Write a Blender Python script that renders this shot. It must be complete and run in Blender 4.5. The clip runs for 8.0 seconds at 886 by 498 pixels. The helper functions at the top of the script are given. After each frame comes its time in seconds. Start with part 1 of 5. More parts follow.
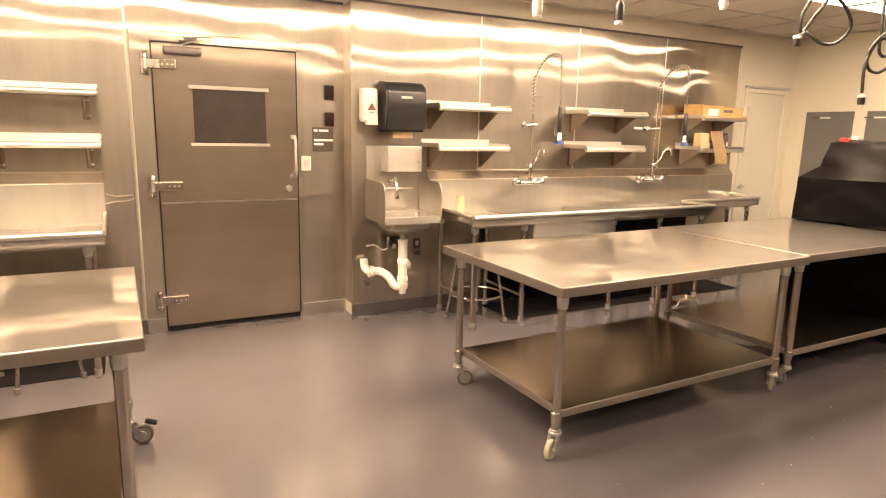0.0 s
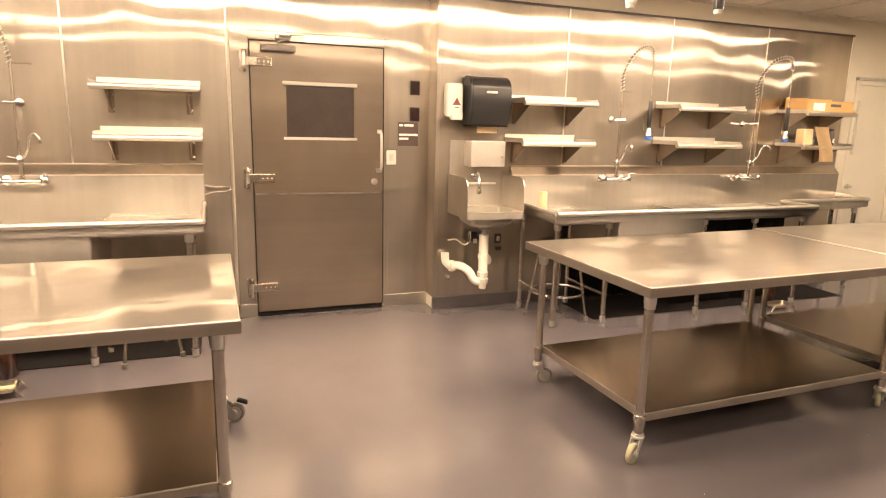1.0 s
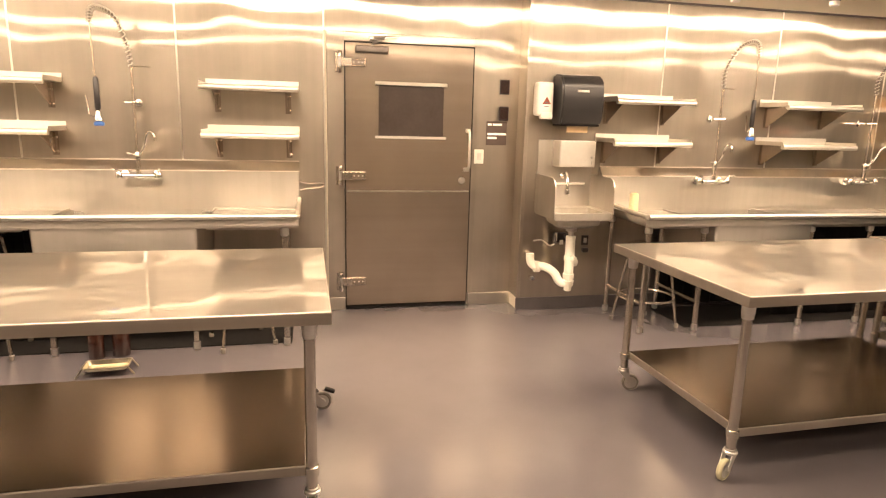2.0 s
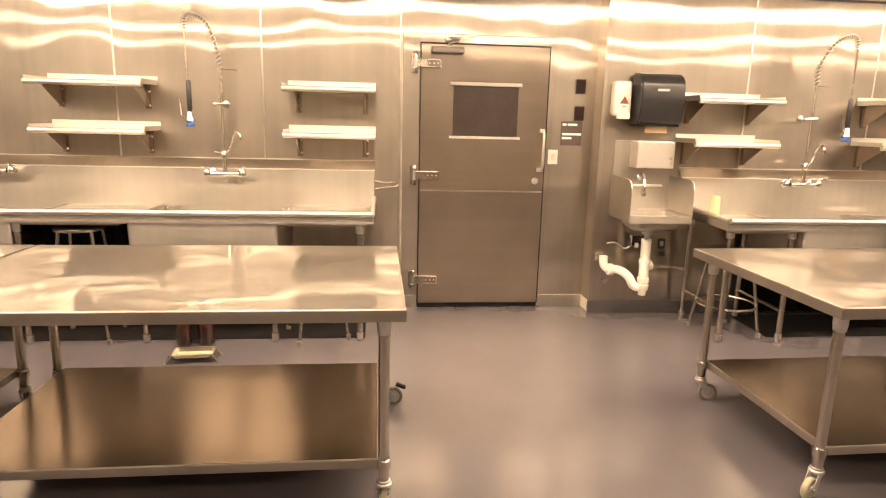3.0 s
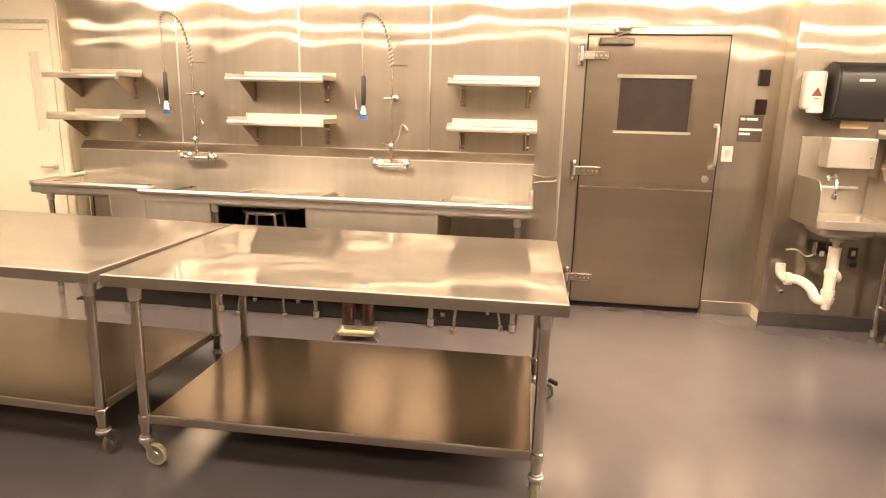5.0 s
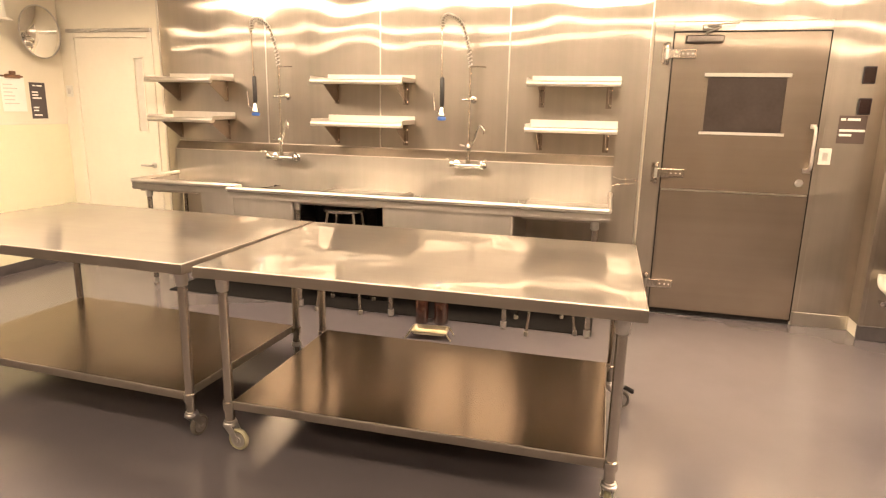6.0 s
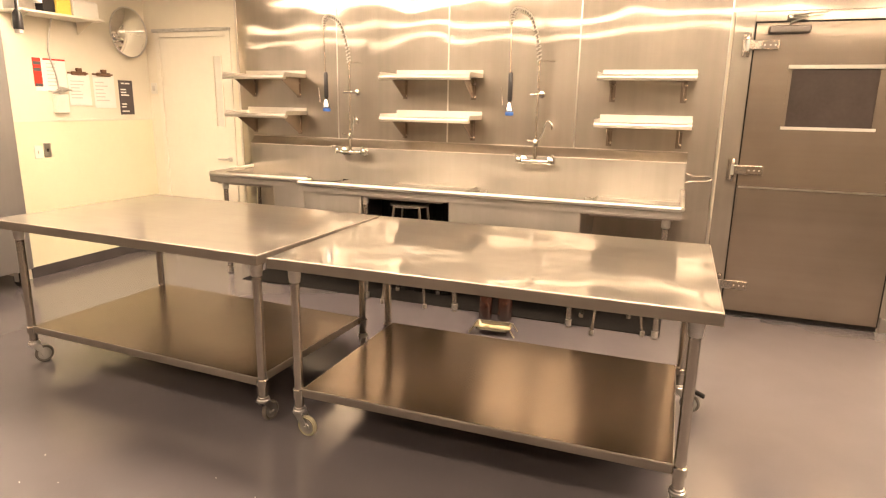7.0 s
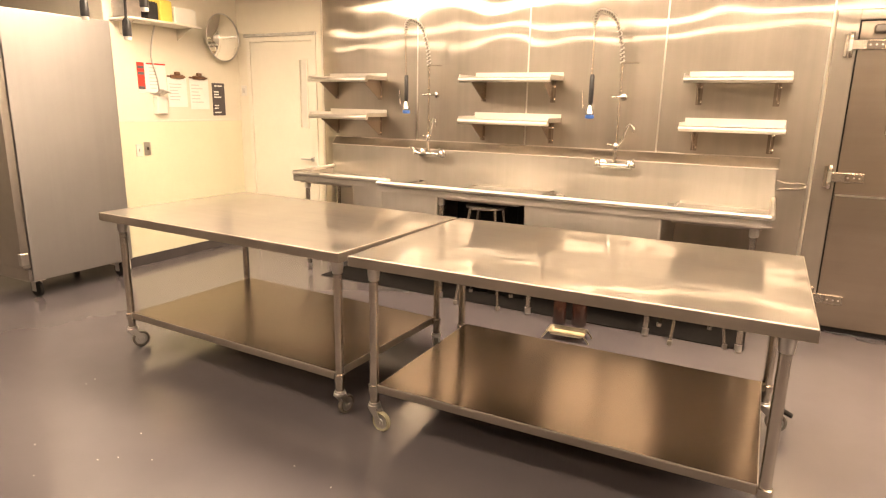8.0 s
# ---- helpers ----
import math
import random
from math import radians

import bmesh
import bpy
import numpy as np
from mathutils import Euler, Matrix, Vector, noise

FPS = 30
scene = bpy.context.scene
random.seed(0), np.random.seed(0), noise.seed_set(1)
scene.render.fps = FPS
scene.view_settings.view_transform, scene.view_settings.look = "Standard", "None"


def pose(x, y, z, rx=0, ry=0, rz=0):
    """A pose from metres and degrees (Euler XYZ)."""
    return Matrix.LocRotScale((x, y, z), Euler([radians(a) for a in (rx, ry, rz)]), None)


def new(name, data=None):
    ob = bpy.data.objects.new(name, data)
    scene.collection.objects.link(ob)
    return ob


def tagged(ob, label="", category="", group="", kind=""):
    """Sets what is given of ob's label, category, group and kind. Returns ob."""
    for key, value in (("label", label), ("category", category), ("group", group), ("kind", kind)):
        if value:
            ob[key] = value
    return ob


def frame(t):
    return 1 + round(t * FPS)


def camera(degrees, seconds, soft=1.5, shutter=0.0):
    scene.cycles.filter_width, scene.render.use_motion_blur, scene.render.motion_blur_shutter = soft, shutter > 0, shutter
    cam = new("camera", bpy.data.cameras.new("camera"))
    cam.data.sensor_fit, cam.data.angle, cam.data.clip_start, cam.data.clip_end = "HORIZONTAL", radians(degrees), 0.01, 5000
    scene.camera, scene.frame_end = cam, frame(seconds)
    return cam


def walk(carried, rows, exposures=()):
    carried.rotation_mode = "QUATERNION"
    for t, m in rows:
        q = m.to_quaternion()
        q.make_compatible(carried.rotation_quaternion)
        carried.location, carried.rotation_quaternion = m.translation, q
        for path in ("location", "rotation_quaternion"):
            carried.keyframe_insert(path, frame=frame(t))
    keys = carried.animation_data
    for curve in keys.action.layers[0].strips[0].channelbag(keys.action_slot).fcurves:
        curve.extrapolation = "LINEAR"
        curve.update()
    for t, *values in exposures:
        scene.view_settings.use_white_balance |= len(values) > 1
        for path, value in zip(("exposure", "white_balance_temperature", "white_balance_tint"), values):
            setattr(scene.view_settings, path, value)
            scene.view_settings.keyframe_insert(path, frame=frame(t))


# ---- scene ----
cam = camera(71.45, 8.0, soft=1.2)
PATH = [
    (0, pose(-0.231, -4.692, 1.466, 79.14, -1.27, -27.34)),
    (0.5, pose(-0.241, -4.684, 1.463, 78.75, -1.31, -23.71)),
    (1, pose(-0.255, -4.684, 1.458, 78.60, -1.37, -19.97)),
    (1.5, pose(-0.263, -4.684, 1.455, 78.48, -1.44, -15.83)),
    (3, pose(-0.292, -4.698, 1.466, 78.08, -1.39, -5.57)),
    (3.5, pose(-0.317, -4.691, 1.460, 77.97, -1.37, -2.33)),
    (4, pose(-0.340, -4.697, 1.462, 77.56, -1.50, 1.57)),
    (4.5, pose(-0.355, -4.704, 1.461, 77.29, -1.50, 4.89)),
    (6, pose(-0.365, -4.715, 1.450, 77.31, -1.20, 15.20)),
    (6.5, pose(-0.379, -4.716, 1.450, 76.95, -1.08, 18.34)),
    (7, pose(-0.383, -4.725, 1.455, 76.71, -0.98, 21.06)),
    (7.5, pose(-0.394, -4.737, 1.459, 76.73, -1.00, 24.61)),
    (8, pose(-0.403, -4.748, 1.462, 76.71, -1.10, 27.84)),
]
walk(cam, PATH)

# ---- light ----
CEIL = 2.54
world = bpy.data.worlds.new("world")
scene.world = world
world.use_nodes = True
world.node_tree.nodes["Background"].inputs[0].default_value = (0.9, 0.8, 0.65, 1)
world.node_tree.nodes["Background"].inputs[1].default_value = 0.02
LAMP = 31.0           # row over the aisle by the sinks
LAMP_DIM = 8.0       # rear rows and the first row's east end, set dimmer
LAMP_COLOUR = (1.0, 0.742, 0.512, 1)


# ---- materials ----
def mat(name, colour, rough=0.5, metal=0.0, vary=0.0, vscale=6.0, bump=0.0, bscale=60.0, stretch=(1, 1, 1),
        wave=0.0, wscale=1.3, rvary=0.0, coat=0.0, random_tone=0.0, aniso=0.0, axis="Z", haxis="Z", turn=0.0, haze=0.0, hrough=0.5, haniso=0.0, hturn=0.25, spec=0.5):
    m = bpy.data.materials.new(name)
    m.use_nodes = True
    nt = m.node_tree
    n, ln = nt.nodes, nt.links
    b = n["Principled BSDF"]
    b.inputs["Base Color"].default_value = (*colour, 1)
    b.inputs["Roughness"].default_value = rough
    b.inputs["Metallic"].default_value = metal
    b.inputs["Coat Weight"].default_value = coat
    b.inputs["Specular IOR Level"].default_value = spec
    b.inputs["Coat Roughness"].default_value = 0.15
    tc = n.new("ShaderNodeTexCoord")
    geo = n.new("ShaderNodeNewGeometry")
    src = geo.outputs["Position"]

    def tex(scale, st=(1, 1, 1), detail=4.0):
        mp = n.new("ShaderNodeMapping")
        mp.inputs["Scale"].default_value = st
        ln.new(src, mp.inputs[0])
        t = n.new("ShaderNodeTexNoise")
        t.inputs["Scale"].default_value = scale
        t.inputs["Detail"].default_value = detail
        ln.new(mp.outputs[0], t.inputs["Vector"])
        return t.outputs["Fac"]
    if vary > 0 or random_tone > 0:
        a, c = tex(vscale), tex(vscale * 9, stretch)
        mix = n.new("ShaderNodeMath")
        mix.operation = "MULTIPLY_ADD"
        ln.new(c, mix.inputs[0])
        mix.inputs[1].default_value = 0.4
        ln.new(a, mix.inputs[2])
        ramp = n.new("ShaderNodeMapRange")
        ramp.inputs["From Min"].default_value, ramp.inputs["From Max"].default_value = 0.45, 0.95
        ramp.inputs["To Min"].default_value, ramp.inputs["To Max"].default_value = 1 - vary, 1 + vary
        ln.new(mix.outputs[0], ramp.inputs["Value"])
        out = ramp.outputs[0]
        if random_tone > 0:
            oi = n.new("ShaderNodeObjectInfo")
            r2 = n.new("ShaderNodeMapRange")
            r2.inputs["To Min"].default_value, r2.inputs["To Max"].default_value = 1 - random_tone, 1 + random_tone
            ln.new(oi.outputs["Random"], r2.inputs["Value"])
            mu = n.new("ShaderNodeMath")
            mu.operation = "MULTIPLY"
            ln.new(out, mu.inputs[0])
            ln.new(r2.outputs[0], mu.inputs[1])
            out = mu.outputs[0]
        vm = n.new("ShaderNodeVectorMath")
        vm.operation = "SCALE"
        vm.inputs[0].default_value = colour
        ln.new(out, vm.inputs["Scale"])
        ln.new(vm.outputs[0], b.inputs["Base Color"])
    if rvary > 0:
        r = n.new("ShaderNodeMapRange")
        r.inputs["From Min"].default_value, r.inputs["From Max"].default_value = 0.3, 0.7
        r.inputs["To Min"].default_value, r.inputs["To Max"].default_value = max(0.02, rough - rvary), rough + rvary
        ln.new(tex(vscale * 0.7, detail=6.0), r.inputs["Value"])
        ln.new(r.outputs[0], b.inputs["Roughness"])
    if aniso > 0:
        b.inputs["Anisotropic"].default_value = aniso
        b.inputs["Anisotropic Rotation"].default_value = turn
        tg = n.new("ShaderNodeTangent")
        tg.direction_type, tg.axis = "RADIAL", axis
        ln.new(tg.outputs[0], b.inputs["Tangent"])
    normal = None
    if wave > 0:
        bp = n.new("ShaderNodeBump")
        bp.inputs["Strength"].default_value = 1.0
        bp.inputs["Distance"].default_value = wave
        ln.new(tex(wscale, (1, 1, 1), 1.0), bp.inputs["Height"])
        normal = bp.outputs[0]
    if bump > 0:
        bp = n.new("ShaderNodeBump")
        bp.inputs["Strength"].default_value = 1.0
        bp.inputs["Distance"].default_value = bump
        ln.new(tex(bscale, stretch, 2.0), bp.inputs["Height"])
        if normal:
            ln.new(normal, bp.inputs["Normal"])
        normal = bp.outputs[0]
    if normal:
        ln.new(normal, b.inputs["Normal"])
    if haze > 0:
        # worn sheet: a broad soft gloss mixed with the sharp one
        h = n.new("ShaderNodeBsdfPrincipled")
        h.inputs["Base Color"].default_value = (*colour, 1)
        h.inputs["Metallic"].default_value = metal
        h.inputs["Roughness"].default_value = hrough
        for lk in list(b.inputs["Base Color"].links):
            ln.new(lk.from_socket, h.inputs["Base Color"])
        if normal:
            ln.new(normal, h.inputs["Normal"])
        if haniso > 0:
            h.inputs["Anisotropic"].default_value = haniso
            h.inputs["Anisotropic Rotation"].default_value = hturn
            ht = n.new("ShaderNodeTangent")
            ht.direction_type, ht.axis = "RADIAL", haxis
            ln.new(ht.outputs[0], h.inputs["Tangent"])
        mx = n.new("ShaderNodeMixShader")
        mx.inputs[0].default_value = haze
        ln.new(b.outputs[0], mx.inputs[1])
        ln.new(h.outputs[0], mx.inputs[2])
        ln.new(mx.outputs[0], n["Material Output"].inputs["Surface"])
    return m


STEEL = (0.58, 0.525, 0.455)
M_WALLSTEEL = mat("wall steel", STEEL, 0.095, 1, vary=0.18, vscale=1.6, stretch=(1, 1, 0.02), wave=0.013, wscale=1.5, rvary=0.03, random_tone=0.06, aniso=0.95, haze=0.42, hrough=0.33, haniso=0.8)
M_DOORSTEEL = mat("door steel", (0.50, 0.425, 0.35), 0.12, 1, vary=0.12, vscale=2.0, stretch=(0.02, 1, 1), wave=0.006, wscale=1.4, rvary=0.04, aniso=0.9, haze=0.26, hrough=0.33, haniso=0.85)
M_TOP = mat("table steel", (0.49, 0.46, 0.415), 0.055, 1, vary=0.08, vscale=3, stretch=(0.03, 1, 1), wave=0.0042, wscale=2.6, rvary=0.025, haze=0.33, hrough=0.45)
M_RIM = mat("turned steel rim", (0.40, 0.36, 0.315), 0.46, 1, vary=0.10, vscale=4, stretch=(0.05, 1, 1))
# Base colour lowered to subdue lamp glare reflected under the tables.
M_UNDER_DARKENED = mat("darkened undershelf steel", (0.205, 0.16, 0.119), 0.22, 1, vary=0.12, vscale=2.2, stretch=(1, 0.03, 1), wave=0.002, wscale=2.0, rvary=0.02, aniso=0.7, axis="X", haze=0.10, hrough=0.5)
M_SINK = mat("sink steel", (0.67, 0.63, 0.575), 0.15, 1, vary=0.10, vscale=2.6, stretch=(1, 1, 0.03), wave=0.010, wscale=1.6, rvary=0.04, aniso=0.6, haze=0.40, hrough=0.48, haniso=0.88)
M_SHELF = mat("shelf steel", (0.70, 0.67, 0.62), 0.36, 1, vary=0.06, vscale=5, rvary=0.05, wave=0.002, wscale=4, aniso=0.7, turn=0.25)
M_TUBE = mat("tube steel", (0.53, 0.485, 0.43), 0.27, 1, vary=0.05, vscale=5)
M_CHROME = mat("chrome", (0.64, 0.63, 0.61), 0.08, 1, vary=0.05, vscale=12, rvary=0.04)
M_CAST = mat("cast zinc", (0.60, 0.58, 0.55), 0.36, 1, vary=0.12, vscale=25, bump=0.0004, bscale=200)
M_FLOOR = mat("epoxy floor", (0.115, 0.104, 0.113), 0.22, 0, vary=0.07, vscale=0.7, coat=0.3)
M_PAINT = mat("cream wall paint", (0.76, 0.71, 0.595), 0.55, 0, vary=0.03, vscale=1.5, bump=0.0006, bscale=160)
M_FRP = mat("glossy wall board", (0.76, 0.73, 0.545), 0.3, 0, vary=0.03, vscale=2.5, bump=0.0008, bscale=130)
M_CEIL = mat("ceiling tile", (0.62, 0.58, 0.52), 0.85, 0, vary=0.05, vscale=14, bump=0.002, bscale=110)
M_BEHIND = mat("brown of the unseen rear wall", (0.30, 0.24, 0.18), 0.6, 0, vary=0.06, vscale=1.5)
M_GRID = mat("ceiling grid", (0.58, 0.54, 0.48), 0.45, 0)
M_BASE = mat("dark cove base", (0.07, 0.062, 0.064), 0.4, 0, vary=0.15, vscale=6)
M_BRIGHT = mat("bright metal base", (0.68, 0.65, 0.59), 0.3, 1, vary=0.06, vscale=9)
M_DOORPAINT = mat("cream door paint", (0.76, 0.715, 0.615), 0.42, 0, vary=0.03, vscale=3)
M_GREY = mat("grey door paint", (0.16, 0.155, 0.155), 0.45, 0, vary=0.06, vscale=4)
M_BLACK = mat("black plastic", (0.022, 0.021, 0.022), 0.3, 0, vary=0.1, vscale=9, bump=0.0003, bscale=300)
# Also colours the added sheets and mats that stand in for shade.
M_RUBBER_SHADE = mat("black rubber and shade", (0.012, 0.011, 0.011), 0.8, 0, vary=0.2, vscale=20, spec=0.15)
M_WHITE = mat("white plastic", (0.72, 0.70, 0.64), 0.32, 0, vary=0.03, vscale=8)
M_PVC = mat("white pipe plastic", (0.80, 0.77, 0.68), 0.35, 0, vary=0.08, vscale=14)
M_CREAM = mat("cream wheel", (0.42, 0.39, 0.26), 0.5, 0, vary=0.15, vscale=30)
M_WHEEL = mat("grey wheel", (0.16, 0.14, 0.12), 0.55, 0, vary=0.2, vscale=30)
M_CARD = mat("cardboard", (0.60, 0.37, 0.15), 0.8, 0, vary=0.12, vscale=9, bump=0.0006, bscale=90)
M_KRAFT = mat("kraft paper", (0.62, 0.47, 0.28), 0.8, 0, vary=0.08, vscale=14)
M_PAPER = mat("paper", (0.86, 0.84, 0.80), 0.7, 0, vary=0.03, vscale=9)
M_INK = mat("dark ink", (0.10, 0.10, 0.11), 0.6, 0)
M_RED = mat("red print", (0.65, 0.05, 0.03), 0.5, 0)
M_DARKRED = mat("dark red print", (0.22, 0.045, 0.025), 0.5, 0)
M_PENCIL = mat("grey print", (0.60, 0.58, 0.56), 0.6, 0)
M_BLUE = mat("blue ring", (0.03, 0.11, 0.42), 0.35, 0)
M_CLOTH = mat("black cover cloth", (0.0055, 0.0042, 0.0042), 0.33, 0, vary=0.2, vscale=6, bump=0.0015, bscale=12, spec=0.07)
M_SIGN = mat("dark sign", (0.075, 0.062, 0.066), 0.35, 0, vary=0.06, vscale=8)
M_PLAQUE = mat("brown plaque", (0.09, 0.065, 0.055), 0.4, 0, vary=0.06, vscale=8)
M_PLATE = mat("dark glass plate", (0.03, 0.016, 0.016), 0.12, 0, coat=0.5)
M_PANE = mat("dark window", (0.055, 0.044, 0.040), 0.16, 0, vary=0.15, vscale=5, wave=0.002, wscale=3, coat=0.6)
M_SLIT = mat("frosted glass panel", (0.64, 0.62, 0.56), 0.18, 0, vary=0.06, vscale=6, coat=0.5)
M_MIRROR = mat("mirror", (0.9, 0.9, 0.88), 0.02, 1)
M_BROWN = mat("brown clip", (0.16, 0.08, 0.04), 0.4, 0, vary=0.2, vscale=20)
M_AMBER = mat("amber bottle", (0.035, 0.012, 0.007), 0.2, 0, vary=0.1, vscale=12, coat=0.5)
M_CABLE = mat("black cable", (0.02, 0.018, 0.017), 0.5, 0)
M_FRIDGE = mat("brushed refrigerator steel", (0.43, 0.42, 0.415), 0.52, 1, vary=0.06, vscale=2, bump=0.0002, bscale=90, stretch=(1, 1, 0.03), wave=0.002, wscale=1.5)
M_FRIDGEF = mat("refrigerator front steel", (0.45, 0.42, 0.39), 0.36, 1, vary=0.08, vscale=2, rvary=0.05)
# Dark metal of the door closer; darkened for shade under the tabletops.
M_DULL_SHADED = mat("dull galvanised, shaded underside", (0.20, 0.18, 0.165), 0.5, 1, vary=0.15, vscale=6)
M_BRASS = mat("yellowed tray metal", (0.50, 0.45, 0.34), 0.35, 1, vary=0.2, vscale=20)
M_YELLOW = mat("yellow print", (0.75, 0.62, 0.12), 0.5, 0)


def lamp_mat(name, strength):
    m = bpy.data.materials.new(name)
    m.use_nodes = True
    b = m.node_tree.nodes["Principled BSDF"]
    b.inputs["Base Color"].default_value = (0.8, 0.8, 0.78, 1)
    b.inputs["Emission Color"].default_value = LAMP_COLOUR
    b.inputs["Emission Strength"].default_value = strength
    return m


M_LAMP = lamp_mat("lamp diffuser", LAMP)
M_LAMP_DIM = lamp_mat("dimmer lamp diffuser", LAMP_DIM)


# ---- shape helpers ----
def part(name, bm, material, parent=None, label="", smooth=False):
    me = bpy.data.meshes.new(name)
    bmesh.ops.recalc_face_normals(bm, faces=bm.faces)
    if smooth:
        for fc in bm.faces:
            fc.smooth = True
        for e in bm.edges:
            if len(e.link_faces) == 2 and e.calc_face_angle(0) > 0.7:
                e.smooth = False
    bm.to_mesh(me)
    bm.free()
    me.materials.append(material)
    ob = new(name, me)
    ob.parent = parent
    if label:
        ob["label"] = label
    return ob


def thing(name, label, category, m=None, group="", kind=""):
    ob = new(name)
    ob.empty_display_size = 0.1
    ob.matrix_basis = m or Matrix.Identity(4)
    return tagged(ob, label, category, group, kind)


def box(x0, x1, y0, y1, z0, z1, bevel=0.0, seg=1, bm=None):
    own = bmesh.new()
    bmesh.ops.create_cube(own, size=1)
    for v in own.verts:
        v.co = Vector(((x0 + x1) / 2 + v.co.x * (x1 - x0), (y0 + y1) / 2 + v.co.y * (y1 - y0), (z0 + z1) / 2 + v.co.z * (z1 - z0)))
    if bevel > 0:
        bmesh.ops.bevel(own, geom=own.edges[:], offset=bevel, segments=seg, affect="EDGES", profile=0.6)
    if bm is None:
        return own
    return join(bm, own)


def join(bm, other):
    me = bpy.data.meshes.new("tmp")
    other.to_mesh(me)
    other.free()
    bm.from_mesh(me)
    bpy.data.meshes.remove(me)
    return bm


def sweep(pts, r, n=10, bm=None, closed=False, radii=None):
    """A round tube along points."""
    bm = bm or bmesh.new()
    pts = [Vector(p) for p in pts]
    up, rings = None, []
    for i, p in enumerate(pts):
        if closed:
            d = (pts[(i + 1) % len(pts)] - pts[i - 1]).normalized()
        else:
            d = (pts[min(i + 1, len(pts) - 1)] - pts[max(i - 1, 0)]).normalized()
        if up is None:
            up = Vector((0, 0, 1)) if abs(d.z) < 0.9 else Vector((1, 0, 0))
        side = d.cross(up).normalized()
        up = side.cross(d).normalized()
        rr = radii[i] if radii else r
        rings.append([bm.verts.new(p + (side * math.cos(a) + up * math.sin(a)) * rr) for a in [2 * math.pi * k / n for k in range(n)]])
    for a, b in zip(rings, rings[1:] + ([rings[0]] if closed else [])):
        for k in range(n):
            bm.faces.new((a[k], a[(k + 1) % n], b[(k + 1) % n], b[k]))
    if not closed:
        bm.faces.new(rings[0])
        bm.faces.new(rings[-1])
    return bm


def holed(x0, x1, z0, z1, a, b, c, d, y0, y1):
    """A slab in the x-z plane with one rectangular hole, in one piece."""
    bm = bmesh.new()
    loops = []
    for y in (y0, y1):
        for p, q, r, s in ((x0, x1, z0, z1), (a, b, c, d)):
            loops.append([bm.verts.new((x, y, z)) for x, z in ((p, r), (q, r), (q, s), (p, s))])
    o0, i0, o1, i1 = loops
    for k in range(4):
        j = (k + 1) % 4
        for u, v in ((o0, i0), (i1, o1), (o1, o0), (i0, i1)):
            bm.faces.new((u[k], u[j], v[j], v[k]))
    return bm


def rod(p, q, r, n=12, bm=None):
    return sweep([p, q], r, n, bm)


def lathe(profile, n=24, centre=(0, 0, 0), axis="z", bm=None):
    """A turned body from (radius, height) pairs."""
    bm = bm or bmesh.new()
    c = Vector(centre)
    rings = []
    for r, h in profile:
        ring = []
        for k in range(n):
            a = 2 * math.pi * k / n
            u, v = r * math.cos(a), r * math.sin(a)
            q = {"z": (u, v, h), "y": (u, h, v), "x": (h, u, v)}[axis]
            ring.append(bm.verts.new(c + Vector(q)))
        rings.append(ring)
    for a, b in zip(rings, rings[1:]):
        for k in range(n):
            bm.faces.new((a[k], a[(k + 1) % n], b[(k + 1) % n], b[k]))
    bm.faces.new(rings[0])
    bm.faces.new(rings[-1])
    return bm


def extrude_outline(pts, vec, bm=None):
    """A flat outline made solid along vec."""
    bm = bm or bmesh.new()
    a = [bm.verts.new(Vector(p)) for p in pts]
    b = [bm.verts.new(Vector(p) + Vector(vec)) for p in pts]
    bm.faces.new(a)
    bm.faces.new(b)
    for i in range(len(pts)):
        j = (i + 1) % len(pts)
        bm.faces.new((a[i], a[j], b[j], b[i]))
    return bm


def bend(pts, steps=8):
    """A smooth line through points."""
    out = []
    P = [Vector(p) for p in pts]
    P = [P[0] * 2 - P[1]] + P + [P[-1] * 2 - P[-2]]
    for i in range(1, len(P) - 2):
        a, b, c, d = P[i - 1], P[i], P[i + 1], P[i + 2]
        for k in range(steps):
            t = k / steps
            out.append(0.5 * ((2 * b) + (c - a) * t + (2 * a - 5 * b + 4 * c - d) * t * t + (3 * b - a - 3 * c + d) * t ** 3))
    out.append(P[-2])
    return out


# ---- structure ----
XL, XR = -5.25, 6.5          # left and right walls
XW, XE = -10.0, 13.0         # ends of the wide part of the room
YB = -9.0                    # wall behind
WR = -0.185                  # face of the wall with the hand sink
XS = 1.33                    # step between the cooler front and that wall
floor = tagged(part("floor", box(XW - 0.2, XE + 0.2, YB - 0.3, 1.2, -0.12, 0.0), M_FLOOR), "worn grey glossy epoxy kitchen floor", "floor", kind="structure")

ceil_bm = box(XW - 0.2, XE + 0.2, YB - 0.3, 1.2, CEIL, CEIL + 0.12)
ceiling = tagged(part("ceiling", ceil_bm, M_CEIL), "beige suspended ceiling of square tiles", "ceiling", kind="structure")
grid_bm = bmesh.new()
for i in range(-16, 22):
    box(i * 0.61 - 0.012 - 0.03, i * 0.61 + 0.012 - 0.03, YB, 0.0, CEIL - 0.006, CEIL + 0.002, bm=grid_bm)
for j in range(0, 15):
    box(XW, XE, -0.24 - j * 0.61 - 0.012, -0.24 - j * 0.61 + 0.012, CEIL - 0.008, CEIL + 0.002, bm=grid_bm)
part("ceiling_grid", grid_bm, M_GRID, ceiling)


def wall(name, label, bm, material):
    return tagged(part(name, bm, material), label, "wall", kind="structure")


